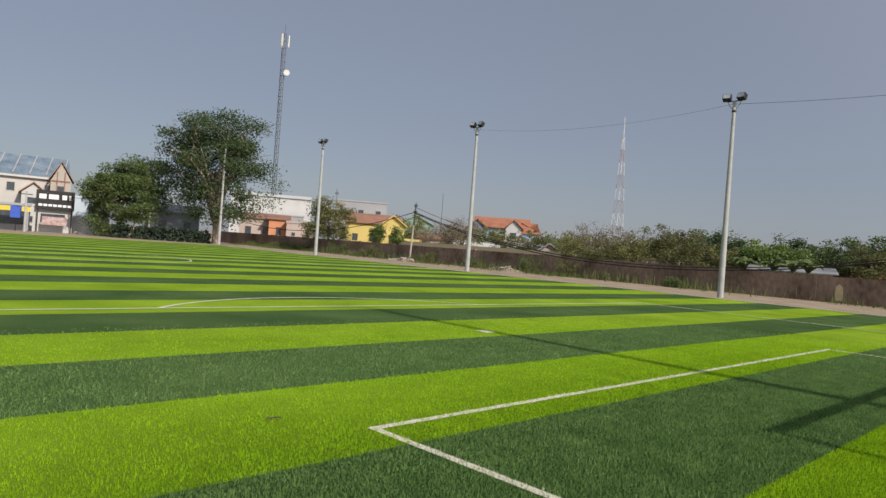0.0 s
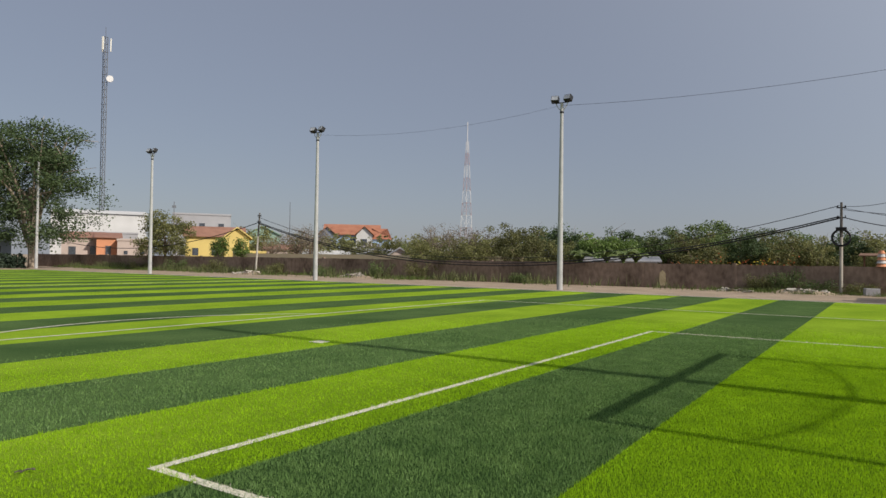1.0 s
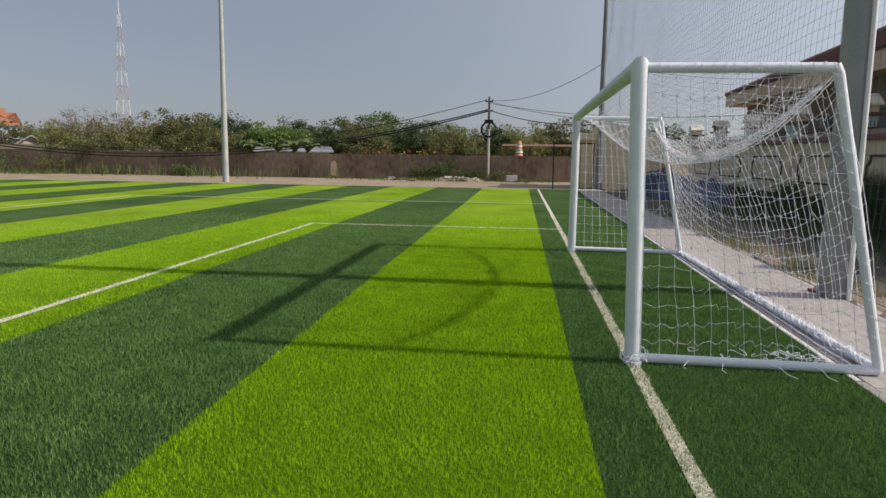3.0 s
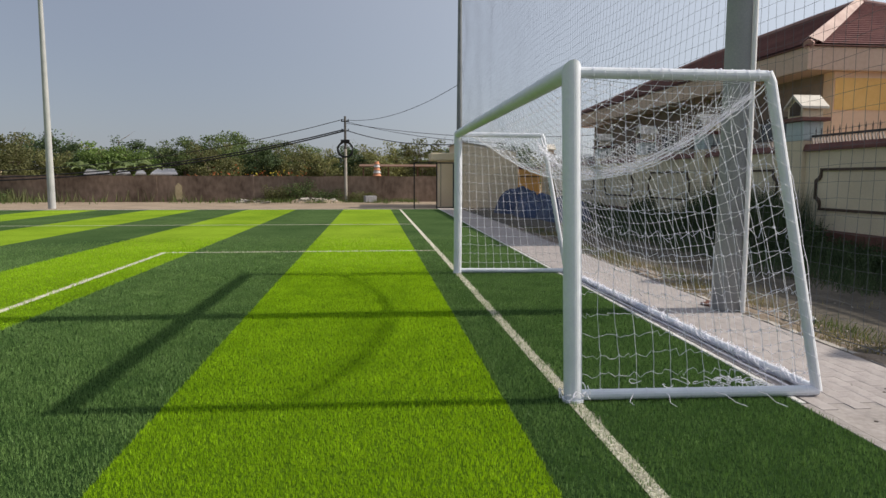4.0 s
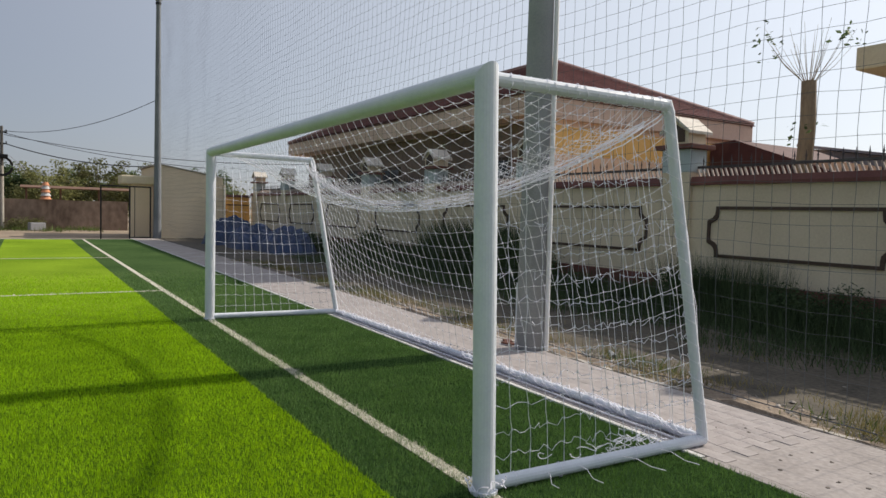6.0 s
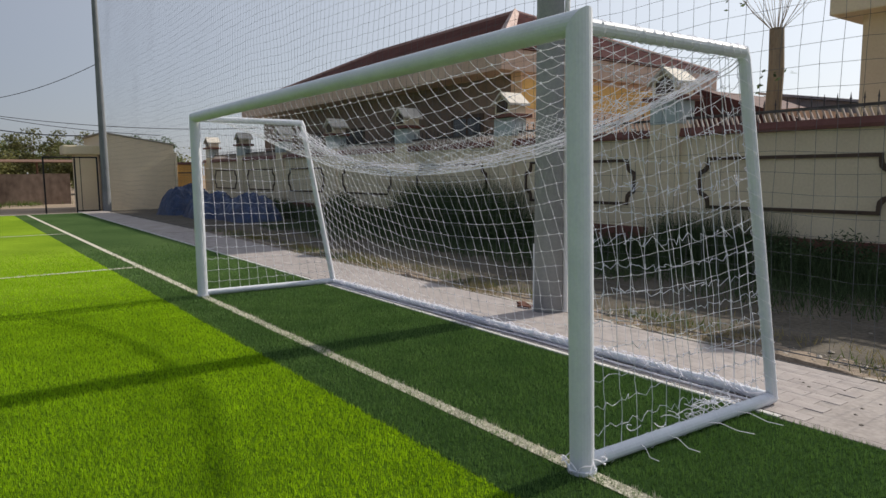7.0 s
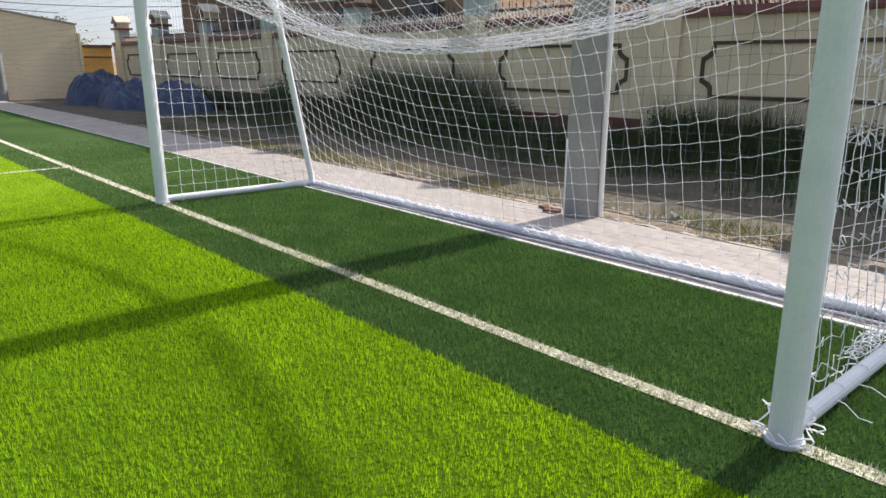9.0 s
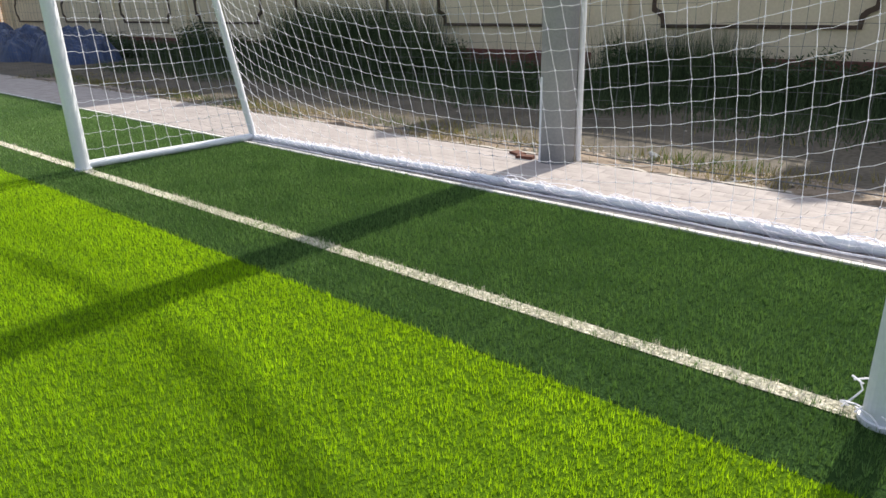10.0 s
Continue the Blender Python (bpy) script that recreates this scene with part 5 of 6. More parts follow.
def rubble(m, n, w, label, seed, high=0.26):
    """A low uneven mound of earth strewn with broken slabs and stones."""
    rng = random.Random(seed)
    heap = thing("rubble_heap", label, "rubble", m)
    k, v, f = 26, [], []
    for j in range(k + 1):
        for i in range(k + 1):
            a, c = i / k * 2 - 1, j / k * 2 - 1
            z = high * max(0.0, 1 - a * a - c * c) ** 0.8 * (0.75 + 0.7 * noise.noise((a * 2.2 + seed, c * 2.6, 1))) + 0.03 * noise.noise((a * 9, c * 9, seed))
            v.append((a * w * 0.5, c * w, max(-0.02, z)))
    for j in range(k):
        for i in range(k):
            q = j * (k + 1) + i
            f.append((q, q + 1, q + k + 2, q + k + 1))
    part("mound", MB().add(v, f), EARTH, heap, smooth=True)
    bm = MB()
    for k in range(n):
        s = rng.uniform(0.03, 0.11) if k > 6 else rng.uniform(0.25, 0.5)
        a, r = rng.uniform(0, 6.3), w * rng.random() ** 0.7
        flat = 0.16 if k <= 6 else 0.6
        c = Vector((r * 0.45 * math.cos(a), r * 0.9 * math.sin(a), max(0.0, high * (1 - (r / w) ** 2)) * 0.9 + s * 0.12))
        rot = Euler((rng.uniform(-0.3, 0.3), rng.uniform(-0.3, 0.3), rng.uniform(0, 3))).to_matrix()
        vs = [c + rot @ Vector((sx * s * rng.uniform(.6, 1), sy * s * rng.uniform(.4, .9), sz * s * flat * rng.uniform(.6, 1))) for sx in (-1, 1) for sy in (-1, 1) for sz in (-1, 1)]
        bm.add(vs, [(0, 1, 3, 2), (4, 6, 7, 5), (0, 4, 5, 1), (2, 3, 7, 6), (0, 2, 6, 4), (1, 5, 7, 3)])
    tagged(part("rubble_layer", bm, RUBBLE, heap), kind="stuff")


rubble(pose(38.3, 4.9, -0.06), 70, 1.9, "low heap of pale broken concrete slabs and earth", 1)
rubble(pose(38.6, 39.5, -0.06), 70, 2.2, "heap of pale sand and rubble", 2)
rubble(pose(37.6, 52, -0.06), 70, 2.2, "heap of pale sand and rubble", 3)
rubble(pose(37.9, 8.6, -0.06), 40, 1.3, "low scatter of pale stones and earth", 4, 0.08)


def wall_bush(x, y, h, w, seed):
    rng = np.random.default_rng(seed)
    t = thing("wild_bush", "wild green bush growing at the old wall's foot", "bush", pose(x, y, -0.06), "bushes along the old wall")
    mb = MB()
    pts = []
    for k in range(12):
        a = rng.uniform(0, 6.28)
        e = np.array((w * 0.3 * math.cos(a), w * 0.5 * math.sin(a), h * rng.uniform(0.4, 1)))
        mb.tube([(0, 0, 0), tuple(e * (0.5, 0.5, 0.6)), tuple(e)], 0.02, 4, False, 0.006)
        pts += [e * u for u in (0.5, 0.75, 1.0)]
    part("stem_bundle", mb, BARK, t)
    part("foliage", leaves_mesh(pts, 0.055, rng, LEAF[seed % 2], 60, 0.18), None, t)


for i, (x, y, h, w) in enumerate(((39.8, 6.0, 1.3, 1.6), (39.8, 7.3, 0.9, 1.5), (39.6, 4.2, 0.6, 1.6), (39.7, 1.9, 0.5, 1.4), (39.8, 37.5, 1.4, 2.2), (39.8, 33.6, 1.5, 2.4), (39.8, 44.0, 0.9, 2.6), (39.7, 60.0, 1.2, 3.0), (39.7, 66.5, 1.3, 3.0), (39.7, 73.0, 1.0, 3.0), (39.7, 24.0, 0.6, 1.6), (39.7, 50.5, 1.0, 2.0))):
    wall_bush(x, y, h, w, 300 + i)

# ---- yard between the path and the garden wall ----
SOIL = mat("yard_soil", (0.042, 0.038, 0.030), (0.125, 0.106, 0.082), 2.2, 0.95, bump=0.8, bscale=25, fine=0.5)


def yard():
    nx, ny = 160, 22
    v, f = [], []
    for j in range(ny + 1):
        for i in range(nx + 1):
            x, y = -16 + 46 * i / nx, -7.4 + 4.7 * j / ny
            v.append((x, y, -0.03 + 0.03 * noise.noise((x * 0.9, y * 0.9, 0)) + 0.02 * noise.noise((x * 4, y * 4, 1)) - (0.02 if j == ny else 0)))
    for j in range(ny):
        for i in range(nx):
            a = j * (nx + 1) + i
            f.append((a, a + 1, a + nx + 2, a + nx + 1))
    return MB().add(v, f)


SAND = mat("dry_earth", (0.145, 0.112, 0.082), (0.30, 0.24, 0.185), 4, 0.95, bump=0.8, bscale=40, fine=0.55)


def dry_earth():
    """Pale crumbled earth along the path's rim, sinking into the soil in a ragged outline."""
    nx, ny = 900, 26
    v, f = [], []
    for j in range(ny + 1):
        for i in range(nx + 1):
            x, u = -10 + 26 * i / nx, j / ny
            y = -2.70 - 0.80 * u - 0.015 * min(12, max(0, x))
            lump = 0.5 * noise.noise((x * 1.1, y * 2.0, 6)) + 0.3 * noise.noise((x * 4, y * 5, 7)) + 0.16 * noise.noise((x * 13, y * 13, 8))
            v.append((x, y, -0.02 + 0.075 * (lump + 0.34 - 0.95 * u) if u > 0 else -0.06))
    for j in range(ny):
        for i in range(nx):
            a = j * (nx + 1) + i
            f.append((a, a + 1, a + nx + 2, a + nx + 1))
    return MB().add(v, f)


tagged(part("soil_bed", yard(), SOIL, smooth=True), "dark bare soil between path and garden wall", "ground", kind="structure")
tagged(part("dry_earth", dry_earth(), SAND, smooth=True), "pale crumbled dry earth along the path's rim", "earth", kind="stuff")


def tuft_field(name, label, n, area, hmin, hmax, material, seed, width=0.006, dens=None, lean=0.5):
    """Many thin grass blades, three corners each, in one mesh."""
    rng = np.random.default_rng(seed)
    (x0, y0), (x1, y1) = area
    p = np.stack([rng.uniform(x0, x1, n), rng.uniform(y0, y1, n)], 1)
    if dens is not None:
        keep = np.array([dens(a, b) for a, b in p]) > rng.uniform(0, 1, n)
        p = p[keep]
    return blades(name, label, p, hmin, hmax, material, rng, width, lean)


def blades(name, label, p, hmin, hmax, material, rng, width, lean, parent=None, tall=1.0):
    n = len(p)
    a = rng.uniform(0, 2 * np.pi, n)
    b = rng.uniform(0, 2 * np.pi, n)
    h = rng.uniform(hmin, hmax, n) * tall
    w = width * rng.uniform(0.6, 1.3, n)
    ln = h * lean * rng.uniform(0.1, 1.0, n)
    d = np.stack([np.cos(a), np.sin(a)], 1)
    base = np.concatenate([p, np.full((n, 1), -0.015)], 1)
    v = np.empty((n, 3, 3))
    v[:, 0], v[:, 1] = base, base
    v[:, 0, :2] -= d * w[:, None]
    v[:, 1, :2] += d * w[:, None]
    v[:, 2, :2] = p + np.stack([np.cos(b), np.sin(b)], 1) * ln[:, None]
    v[:, 2, 2] = h
    me = bpy.data.meshes.new("blades")
    me.vertices.add(3 * n)
    me.loops.add(3 * n)
    me.polygons.add(n)
    me.vertices.foreach_set("co", v.ravel())
    me.loops.foreach_set("vertex_index", np.arange(3 * n, dtype=np.int32))
    me.polygons.foreach_set("loop_start", np.arange(0, 3 * n, 3, dtype=np.int32))
    me.update(calc_edges=True)
    me.materials.append(material)
    ob = new(name, me)
    ob.parent = parent
    return tagged(ob, label, "" if parent else "grass", kind="stuff")


DRY = mat("dry_grass", (0.16, 0.135, 0.05), (0.29, 0.25, 0.10), 5, 0.8, translucent=0.3)
WEED = mat("weed_green", (0.05, 0.085, 0.02), (0.13, 0.17, 0.04), 5, 0.7, translucent=0.3)
rag = lambda x, y: max(0.0, noise.noise((x * 0.8, y * 1.5, 3)) * 1.8 + 0.25) * max(0, 1 - abs(y + 3.15) / 0.55)
tuft_field("dry_grass", "dry yellow grass tufts along the path's outer edge", 42000, ((-8, -3.8), (16, -2.7)), 0.02, 0.10, DRY, 1, 0.004, rag, 1.2)
tuft_field("weeds", "low green weeds along the path's outer edge", 26000, ((-8, -3.8), (16, -2.75)), 0.02, 0.09, WEED, 2, 0.005, lambda x, y: rag(x + 40, y) * 0.7, 1.0)
tuft_field("weeds", "green grass at the foot of the old wall", 60000, ((33, -3), (40.3, 90)), 0.05, 0.45, WEED, 3, 0.03, lambda x, y: max(0, noise.noise((x * .3, y * 0.22, 9)) * 2.2 + 0.15) * max(0, (x - 35) / 5) * min(1, max(0.12, (y - 15) / 25)), 0.8)
tuft_field("weeds", "thin green grass round the rubble by the old wall", 9000, ((36.2, -1.5), (40.2, 10.5)), 0.05, 0.30, WEED, 14, 0.014, lambda x, y: max(0.05, noise.noise((x * .8, y * 0.6, 9)) * 1.8 + 0.1), 0.8)
OLIVE = mat("weed_olive", (0.075, 0.092, 0.036), (0.155, 0.165, 0.070), 3, 0.8, translucent=0.3, island=0.35)
tuft_field("weeds", "dull green weeds standing along the old wall", 26000, ((38.2, 10), (40.35, 88)), 0.15, 0.95, OLIVE, 17, 0.035, lambda x, y: max(0.0, noise.noise((0, y * 0.16, 4)) * 2.2 + 0.30) * max(0, (x - 38.0) / 2.3) * min(1, max(0.10, (y - 18) / 14)), 0.5)
PEB = mat("pebble", (0.20, 0.18, 0.155), (0.42, 0.38, 0.34), 6, 0.9)


def litter(n, area, smin, smax, material, seed, name, label, z=-0.015):
    rng = random.Random(seed)
    mb = MB()
    for k in range(n):
        s = rng.uniform(smin, smax)
        x, y = rng.uniform(area[0][0], area[1][0]), rng.gauss((area[0][1] + area[1][1]) / 2, (area[1][1] - area[0][1]) / 4)
        o = [rng.uniform(0.6, 1.1) for _ in range(6)]
        ring = [(x + s * o[i] * math.cos(i * 1.047), y + s * o[i] * math.sin(i * 1.047), z) for i in range(6)]
        mb.add(ring + [(x + 0.3 * s, y, z + s * 0.4)], [(i, (i + 1) % 6, 6) for i in range(6)])
    tagged(part(name, mb, material), label, "litter", kind="stuff")


litter(900, ((-6, -3.3), (14, -2.85)), 0.008, 0.035, PEB, 3, "gravel", "pale gravel and crumbled mortar beside the path")
litter(90, ((-8, -6.5), (14, -3.2)), 0.010, 0.03, PEB, 4, "gravel", "stones scattered on the dark soil")
tagged(part("white_stone", MB().tube([(0, 0, 0), (0.03, 0.01, 0.05), (0.05, 0.02, 0.08)], 0.045, 6, True, 0.015), TOWN_WHITE, bevel=0.004, m=pose(2.22, -3.24, -0.015, 55, 10, 30)), "pale broken stone on the soil beside the path", "stone")


WEED_DARK = mat("weed_dark", (0.036, 0.064, 0.028), (0.086, 0.126, 0.054), 3, 0.8, translucent=0.25, island=0.35)


def weed_clump(x, y, h, w, seed, n=120):
    rng = np.random.default_rng(seed)
    t = thing("weed_clump", "dark green leafy weeds growing against the garden wall", "plant", pose(x, y, -0.04), "weeds along the garden wall")
    mb = MB()
    tips = []
    for k in range(10):
        a = rng.uniform(0, 6.28)
        e = (w * 0.45 * math.cos(a) * rng.uniform(0.3, 1), w * 0.3 * math.sin(a), h * rng.uniform(0.5, 1))
        mb.tube([(0.3 * e[0], 0.3 * e[1], 0), (0.6 * e[0], 0.6 * e[1], e[2] * 0.6), e], 0.008, 4, False, 0.003)
        tips.append(e)
    part("stem_bundle", mb, WEED, t)
    pts = [(p[0] * u + rng.normal(0, 0.07), p[1] * u + rng.normal(0, 0.07), p[2] * u) for p in tips for u in np.linspace(0.25, 1.05, n // 10)]
    part("foliage", leaves_mesh(pts, 0.020, rng, WEED_DARK, 24, 0.095, 3.4), None, t)


wrr = random.Random(8)
for k in range(46):
    x = -6 + k * 0.62 + wrr.uniform(-0.3, 0.3)
    tall = 0.5 + 0.35 * noise.noise((x * 0.6, 2, 2)) + (0.25 if 8.7 < x < 12.3 else 0) + (0.10 if 3.4 < x < 4.8 else 0) + (0.3 if 14 < x < 17 else 0)
    weed_clump(x, -6.93 + wrr.uniform(-0.15, 0.25), max(0.28, tall * (0.55 if 4.9 < x < 7.4 else 1.0)), 0.9, 100 + k, 150 if tall > 0.9 else 100)

tuft_field("tall_grass", "tall green grass at the garden wall's foot", 80000, ((-8, -7.3), (17, -6.1)), 0.12, 0.60, WEED_DARK, 12, 0.006, lambda x, y: (0.25 if 4.9 < x < 7.4 else 1.0) * max(0.35, noise.noise((x * 0.7, 0, 5)) * 1.5 + 0.6) * max(0, min(1, (-5.9 - y) / 0.8)), 0.45)
tuft_field("tall_grass", "stand of high green grass against the garden wall", 16000, ((7.6, -7.3), (12.6, -6.5)), 0.35, 1.45, WEED_DARK, 15, 0.007, lambda x, y: max(0.0, 1 - ((x - 10.2) / 2.5) ** 2), 0.35)
tuft_field("tall_grass", "soft green grass standing against a wall pillar", 5000, ((2.2, -7.3), (5.0, -6.7)), 0.3, 1.05, WEED_DARK, 16, 0.005, lambda x, y: max(0.0, 1 - ((x - 3.7) / 1.3) ** 2), 0.4)
tuft_field("low_grass", "low dark green grass thinning out over the soil", 60000, ((-8, -6.6), (17, -4.4)), 0.04, 0.22, WEED_DARK, 18, 0.006, lambda x, y: max(0.0, min(1.0, (-4.5 - y) / 2.0 + 0.5 * noise.noise((x * 0.8, y * 0.8, 2)))), 0.8)
tuft_field("thin_grass", "thin dry grass scattered on the soil", 9000, ((-8, -6.2), (17, -3.2)), 0.02, 0.10, DRY, 13, 0.004, lambda x, y: max(0.0, noise.noise((x * 0.9, y * 0.9, 8)) * 1.6), 1.0)

# ---- tarpaulin heap ----
TARP = mat("blue_tarp", (0.009, 0.021, 0.066), (0.034, 0.066, 0.16), 2.5, 0.45, bump=0.4, bscale=14, spec=0.4)


def tarp(m, lx, ly, h, seed, label):
    n = 44
    v, f = [], []
    for j in range(n + 1):
        for i in range(n + 1):
            u, w = i / n * 2 - 1, j / n * 2 - 1
            r = min(1.0, (abs(u) ** 3 + abs(w) ** 3) ** (1 / 3))
            z = h * (1 - r ** 4) * (0.85 + 0.25 * noise.noise((u * 1.8 + seed, w * 1.8, 0)))
            fold = 0.30 * (0.5 - abs(noise.noise((u * 2.6 + seed, w * 2.2 + 0.6 * u, 2)))) + 0.16 * (0.4 - abs(noise.noise((u * 6 + seed, w * 5 - u, seed + 3)))) + 0.05 * noise.noise((u * 14, w * 14, seed))
            v.append((u * lx / 2 * (1 + 0.08 * noise.noise((w * 3, seed, 0))), w * ly / 2, max(0.0, z + fold * (1 - r ** 6))))
    for j in range(n):
        for i in range(n):
            a = j * (n + 1) + i
            f.append((a, a + 1, a + n + 2, a + n + 1))
    tagged(part("tarpaulin", MB().add(v, f), TARP, m=m, smooth=False), label, "tarpaulin", "blue tarpaulins on the soil")


tarp(pose(25.0, -5.1, -0.05, 0, 0, 10), 2.2, 2.0, 1.05, 1, "rumpled blue tarpaulin heaped over a tall pile")
tarp(pose(22.6, -5.3, -0.05, 0, 0, -5), 3.4, 1.8, 0.78, 4, "rumpled blue tarpaulin spread over a low pile")
tarp(pose(19.8, -5.6, -0.05, 0, 0, 4), 3.2, 1.6, 0.75, 9, "rumpled blue tarpaulin spread over a low pile")
ORANGE = mat("orange_board", (0.70, 0.36, 0.09), (0.82, 0.46, 0.14), 1.5, 0.8)
ob_ = thing("orange_panel", "orange painted wall panel beside the outbuilding", "panel", pose(30.05, -6.56, 0))
part("board", MB().box((0, -0.72, -0.06), (0.16, 0.42, 1.95)), ORANGE, ob_, bevel=0.01)
part("board_top", MB().box((-0.05, -0.74, 1.952), (0.2, 0.43, 2.06)), MAROON, ob_)
part("board_line", MB().box((-0.012, -0.70, 1.55), (-0.002, 0.40, 1.60)), BROWN, ob_)

# ---- beyond the garden wall ----
SHOOT = mat("young_bark", (0.22, 0.17, 0.12), (0.36, 0.29, 0.20), 3, 0.9, bump=0.5, bscale=25, stretch=(1, 1, 0.3))
pt = thing("pollarded_tree", "pollarded tree trunk with thin new shoots at its top", "tree", pose(6.8, -14.4, -0.06))
part("trunk", MB().tube([(0, 0, 0), (0.05, 0, 2), (-0.03, 0, 4.0), (0, 0, 5.0)], 0.21, 14, True, 0.17), SHOOT, pt)
sl = []
prng = np.random.default_rng(4)
for k in range(24):
    a = k * 2.4
    o = prng.uniform(0.25, 1.1)
    L = prng.uniform(0.6, 1.5)
    e = np.array((o * math.cos(a), o * math.sin(a), 5.0 + L))
    sh = MB().tube([(0.1 * math.cos(a), 0.1 * math.sin(a), 4.95), (0.6 * e[0], 0.6 * e[1], 5.0 + L * 0.45), tuple(e)], 0.009, 5, True, 0.003)
    part("shoot", sh, SHOOT, pt)
    if k % 4 == 0:
        sl += [tuple(e), tuple(e * (0.8, 0.8, 0.97)), tuple(e * (1.15, 1.15, 0.96))]
sl += [(0.4 * math.cos(k), 0.4 * math.sin(k), 3.6 + 0.1 * k) for k in range(4)]
part("foliage", leaves_mesh(sl, 0.07, prng, LEAF[4], 4, 0.10, 2.4), None, pt)
sh_ = thing("beige_house", "tall cream house corner with an overhanging flat roof", "house", pose(4.0, -12.4, -0.06))
part("wall", MB().box((-9, -8, 0), (0, 0, 4.55)), mat("cream_block", (0.55, 0.45, 0.31), (0.66, 0.56, 0.40), 0.8, 0.85, bscale=20), sh_)
part("roof_slab", MB().box((-9.3, -8.3, 4.552), (0.45, 0.45, 5.0)), CREAM, sh_, bevel=0.03)
an = thing("annex", "low annex with dark red and grey roofs behind the wall", "house", pose(0, 0, -0.06))
part("wall", MB().box((6.6, -18.6, 0), (9.9, -15.2, 3.1)), PEACH, an)
part("gable", MB().prism([(6.2, 2.72), (9.98, 2.72), (9.98, 3.72), (9.2, 3.80)], -18.9, -15.0, "y"), mat("annex_red", (0.06, 0.022, 0.022), (0.11, 0.045, 0.042), 2, 0.8), an, "dark red painted lean-to roof")
part("sheet_roof", MB().prism([(3.2, 2.86), (9.9, 3.98), (9.9, 4.06), (3.2, 2.94)], -23.0, -19.2, "y"), TIN, an, "grey sheet roof")
part("rear_wall", MB().prism([(3.5, 0), (9.8, 0), (9.8, 3.94), (3.5, 2.89)], -22.8, -19.4, "y"), TOWN_GREY, an)

# ---- small things on the path and pitch ----
rr_ = random.Random(3)
HOLE = mat("dark_debris", (0.05, 0.04, 0.035), (0.12, 0.10, 0.085), 9, 0.95)
litter(45, ((-4.5, -2.55), (1.0, -1.6)), 0.006, 0.022, HOLE, 6, "debris", "dark crumbs scattered on the concrete path", 0.002)

HOLES = thing("path_sockets", "row of dark round sockets drilled into the concrete path", "socket", pose(0, 0, 0))
for k in range(9):
    for d, sh in ((0.27, 0.0), (0.47, 0.13)):
        x = -0.55 - 0.27 * k - sh + rr_.uniform(-0.03, 0.03)
        y = EDGE0 + EDGEK * x - d + rr_.uniform(-0.015, 0.015)
        part("socket", MB().tube([(x, y, 0.0035), (x, y, 0.0065)], rr_.uniform(0.010, 0.017), 9), HOLE, HOLES)
litter(6, ((-1.1, -2.05), (-0.4, -1.8)), 0.012, 0.03, HOLE, 9, "debris", "dark lumps of dried mud on the path", 0.002)
tw = MB()
for a, b, c in (((-0.09, 0, 0.04), (0.0, 0.03, 0.055), (0.10, 0.01, 0.045)), ((0.0, 0.03, 0.05), (0.05, -0.03, 0.06), (0.07, -0.06, 0.045)), ((-0.05, 0.01, 0.05), (-0.08, 0.05, 0.05), (-0.13, 0.06, 0.04))):
    tw.tube([tuple(0.55 * q for q in p) for p in (a, b, c)], 0.005, 5)
tagged(part("twig", tw, HOLE, m=pose(-4.03, 6.01, 0)), "dark dry twig lying on the turf", "twig")

# ---- standing turf fibres where the walk passes ----
trng = np.random.default_rng(42)


def beyond(q):
    """Distance of each tuft from the fibre zone before the goal."""
    x, y = q[:, 0], q[:, 1]
    return np.hypot(np.maximum(0, np.abs(x - PILE_X) - PILE_A), np.maximum(0, np.abs(y - PILE_Y) - PILE_B))


def sow(step, jitter, x0, x1, y1):
    gx, gy = np.meshgrid(np.arange(x0, x1, step), np.arange(-1.62, y1, step))
    q = np.stack([gx.ravel(), gy.ravel()], 1) + trng.normal(0, jitter, (gx.size, 2))
    return q[q[:, 1] > EDGE0 + EDGEK * q[:, 0] - 0.004]


# tufts of several fibres each, stitched in rows into the backing: fine ones close in, stouter ones beyond
PER_TUFT = 5
inner, outer = sow(0.0185, 0.006, -7.2, 7.6, 6.4), sow(0.034, 0.011, -11.8, 13.2, 12.0)
inner = inner[np.clip(1 - beyond(inner) / 2.2, 0, 1) > trng.uniform(0, 1, len(inner))]
do = beyond(outer)
outer = outer[(np.clip(do / 2.2, 0, 1) * np.clip((PILE_R - do) / 4.5, 0, 1)) > trng.uniform(0, 1, len(outer))]
tufts = np.concatenate([inner, outer])
stout = np.repeat(np.concatenate([np.ones(len(inner)), np.full(len(outer), 1.7)]), PER_TUFT)
pts_ = np.repeat(tufts, PER_TUFT, 0)
pts_ = pts_ + trng.normal(0, 0.0040, pts_.shape) * stout[:, None]
tall_ = np.repeat(trng.uniform(0.35, 1.5, len(tufts)), PER_TUFT)
fx, fy = pts_[:, 0], pts_[:, 1]
ragx = 0.010 * np.sin(fx * 9.1 + 2 * np.sin(fx * 2.3)) + 0.006 * np.sin(fx * 41)


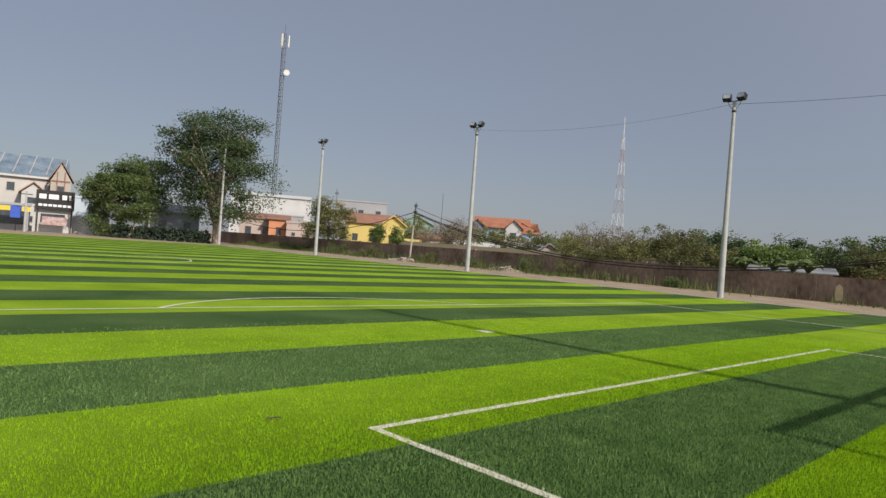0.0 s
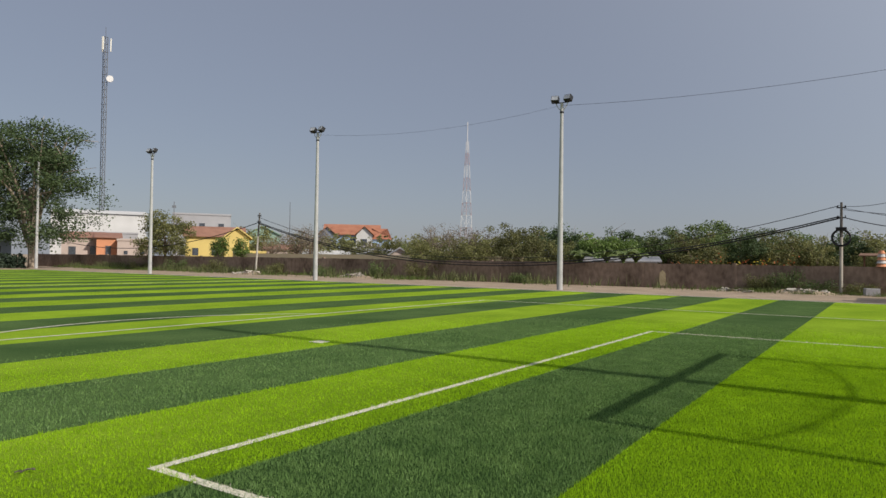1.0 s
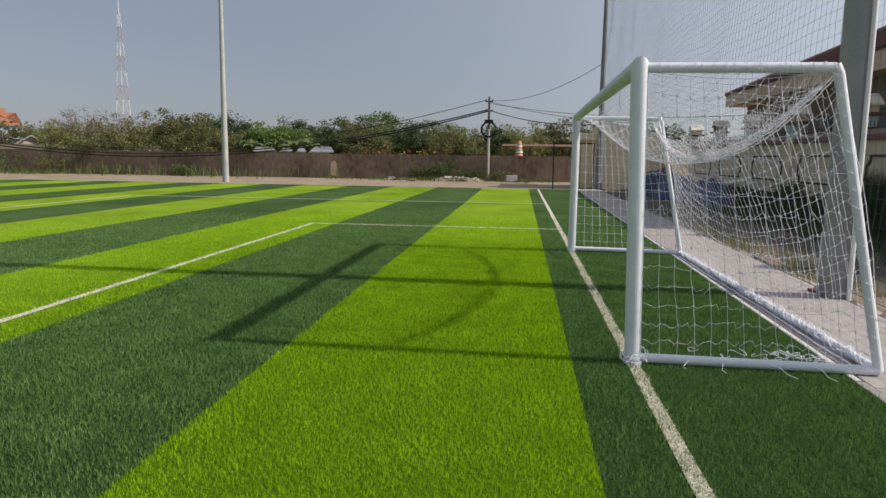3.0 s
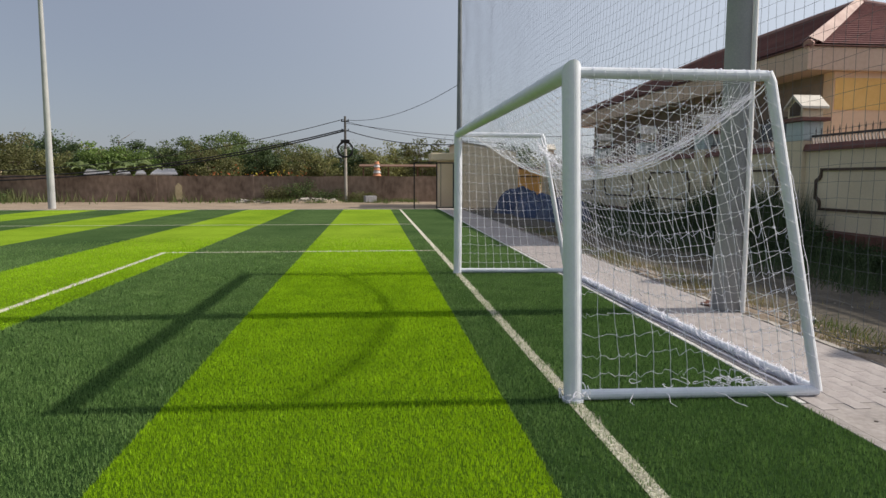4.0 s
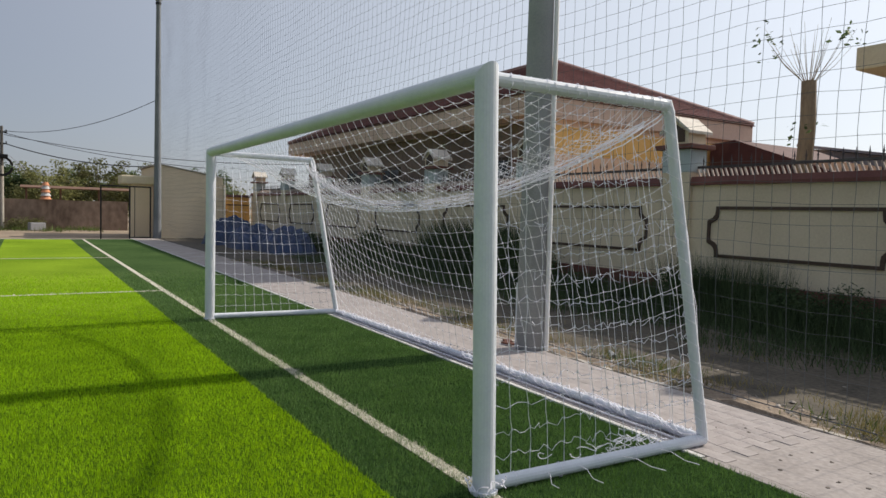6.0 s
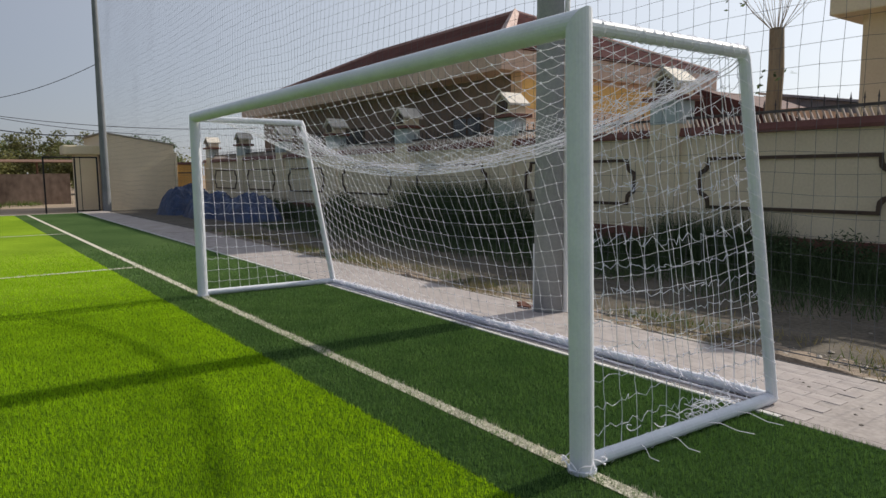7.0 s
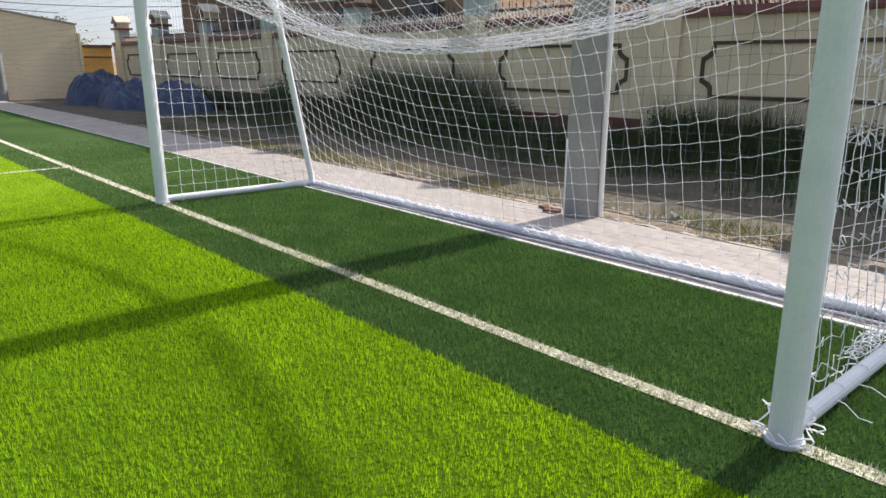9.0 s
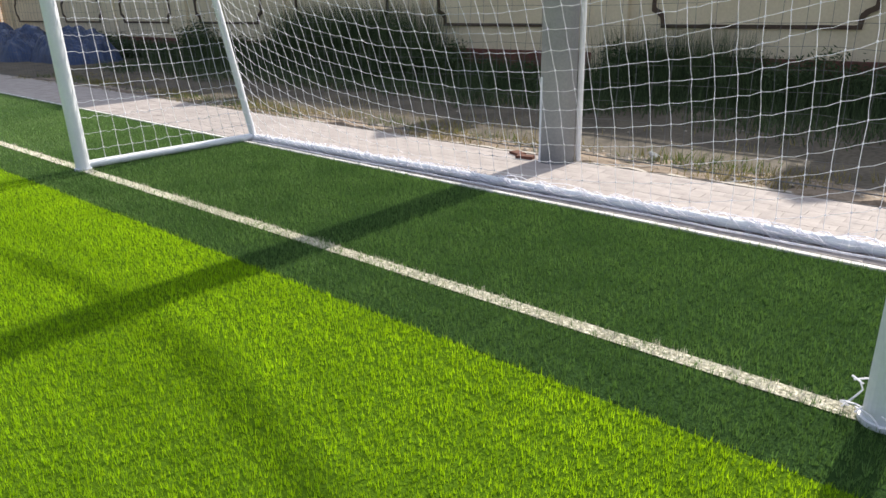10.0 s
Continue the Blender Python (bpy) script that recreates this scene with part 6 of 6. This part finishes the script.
def on_line(a, b):
    (ax, ay), (bx, by) = a, b
    return (fx > min(ax, bx) - LW / 2) & (fx < max(ax, bx) + LW / 2) & (fy + ragx > min(ay, by) - LW / 2) & (fy + ragx < max(ay, by) + LW / 2)


wl = on_line((PX0, 0), (PX1, 0)) | on_line((-3.42, 0), (-3.42, 5.38)) | on_line((9.42, 0), (9.42, 5.38)) | on_line((-3.42, 5.38), (9.42, 5.38))
wl &= np.repeat(trng.uniform(0, 1, len(tufts)), PER_TUFT) < np.where(fx < 0.1, 0.42, 0.64)
lt = ((np.floor((fy - S0) / SW) % 2) == 0) & (fy > S0)
for label, keep, material, top in (("bright green standing turf fibres", lt & ~wl, BLADE_L, 0.030), ("dark green standing turf fibres", ~lt & ~wl, BLADE_D, 0.030), ("worn white line-marking turf fibres", wl, BLADE_W, 0.030)):
    blades("turf_fibres", label, pts_[keep], 0.012, top, material, trng, 0.0025 * stout[keep], 0.55, pitch, tall_[keep])

# ---- pavers of the path behind the goal, in running bond ----
PAVER = mat("paver", (0.285, 0.255, 0.245), (0.39, 0.355, 0.342), 5, 0.95, bump=0.4, bscale=45, vary=0.07, island=0.07)
PL, PW, PT = 0.225, 0.112, 0.022
paver_me = mesh_of(MB().box((-PL / 2 + 0.0006, -PW / 2 + 0.0006, -PT), (PL / 2 - 0.0006, PW / 2 - 0.0006, 0)), PAVER, 0.0013, segments=1)
tilt = math.atan(EDGEK)
prg = random.Random(12)
far = MB()
for i in range(int((PAVED1 - PAVED0) / PL) - 1):
    for j in range(10):
        u = PAVED0 + PL * (i + 0.55 + 0.5 * (j % 2))
        y = EDGE0 + EDGEK * u - 0.078 - PW * (j + 0.5)
        z = 0.0045 + prg.uniform(-0.0008, 0.0008)
        if i < 30:
            part("paver", paver_me, None, path, m=pose(u, y, z, prg.uniform(-0.25, 0.25), prg.uniform(-0.2, 0.2), math.degrees(tilt) + prg.uniform(-0.4, 0.4)))
        else:
            far.box((u - PL / 2 + 0.0012, y - PW / 2 + 0.0012, z - PT), (u + PL / 2 - 0.0012, y + PW / 2 - 0.0012, z))
tagged(part("paver_field", far, PAVER, path), kind="stuff")
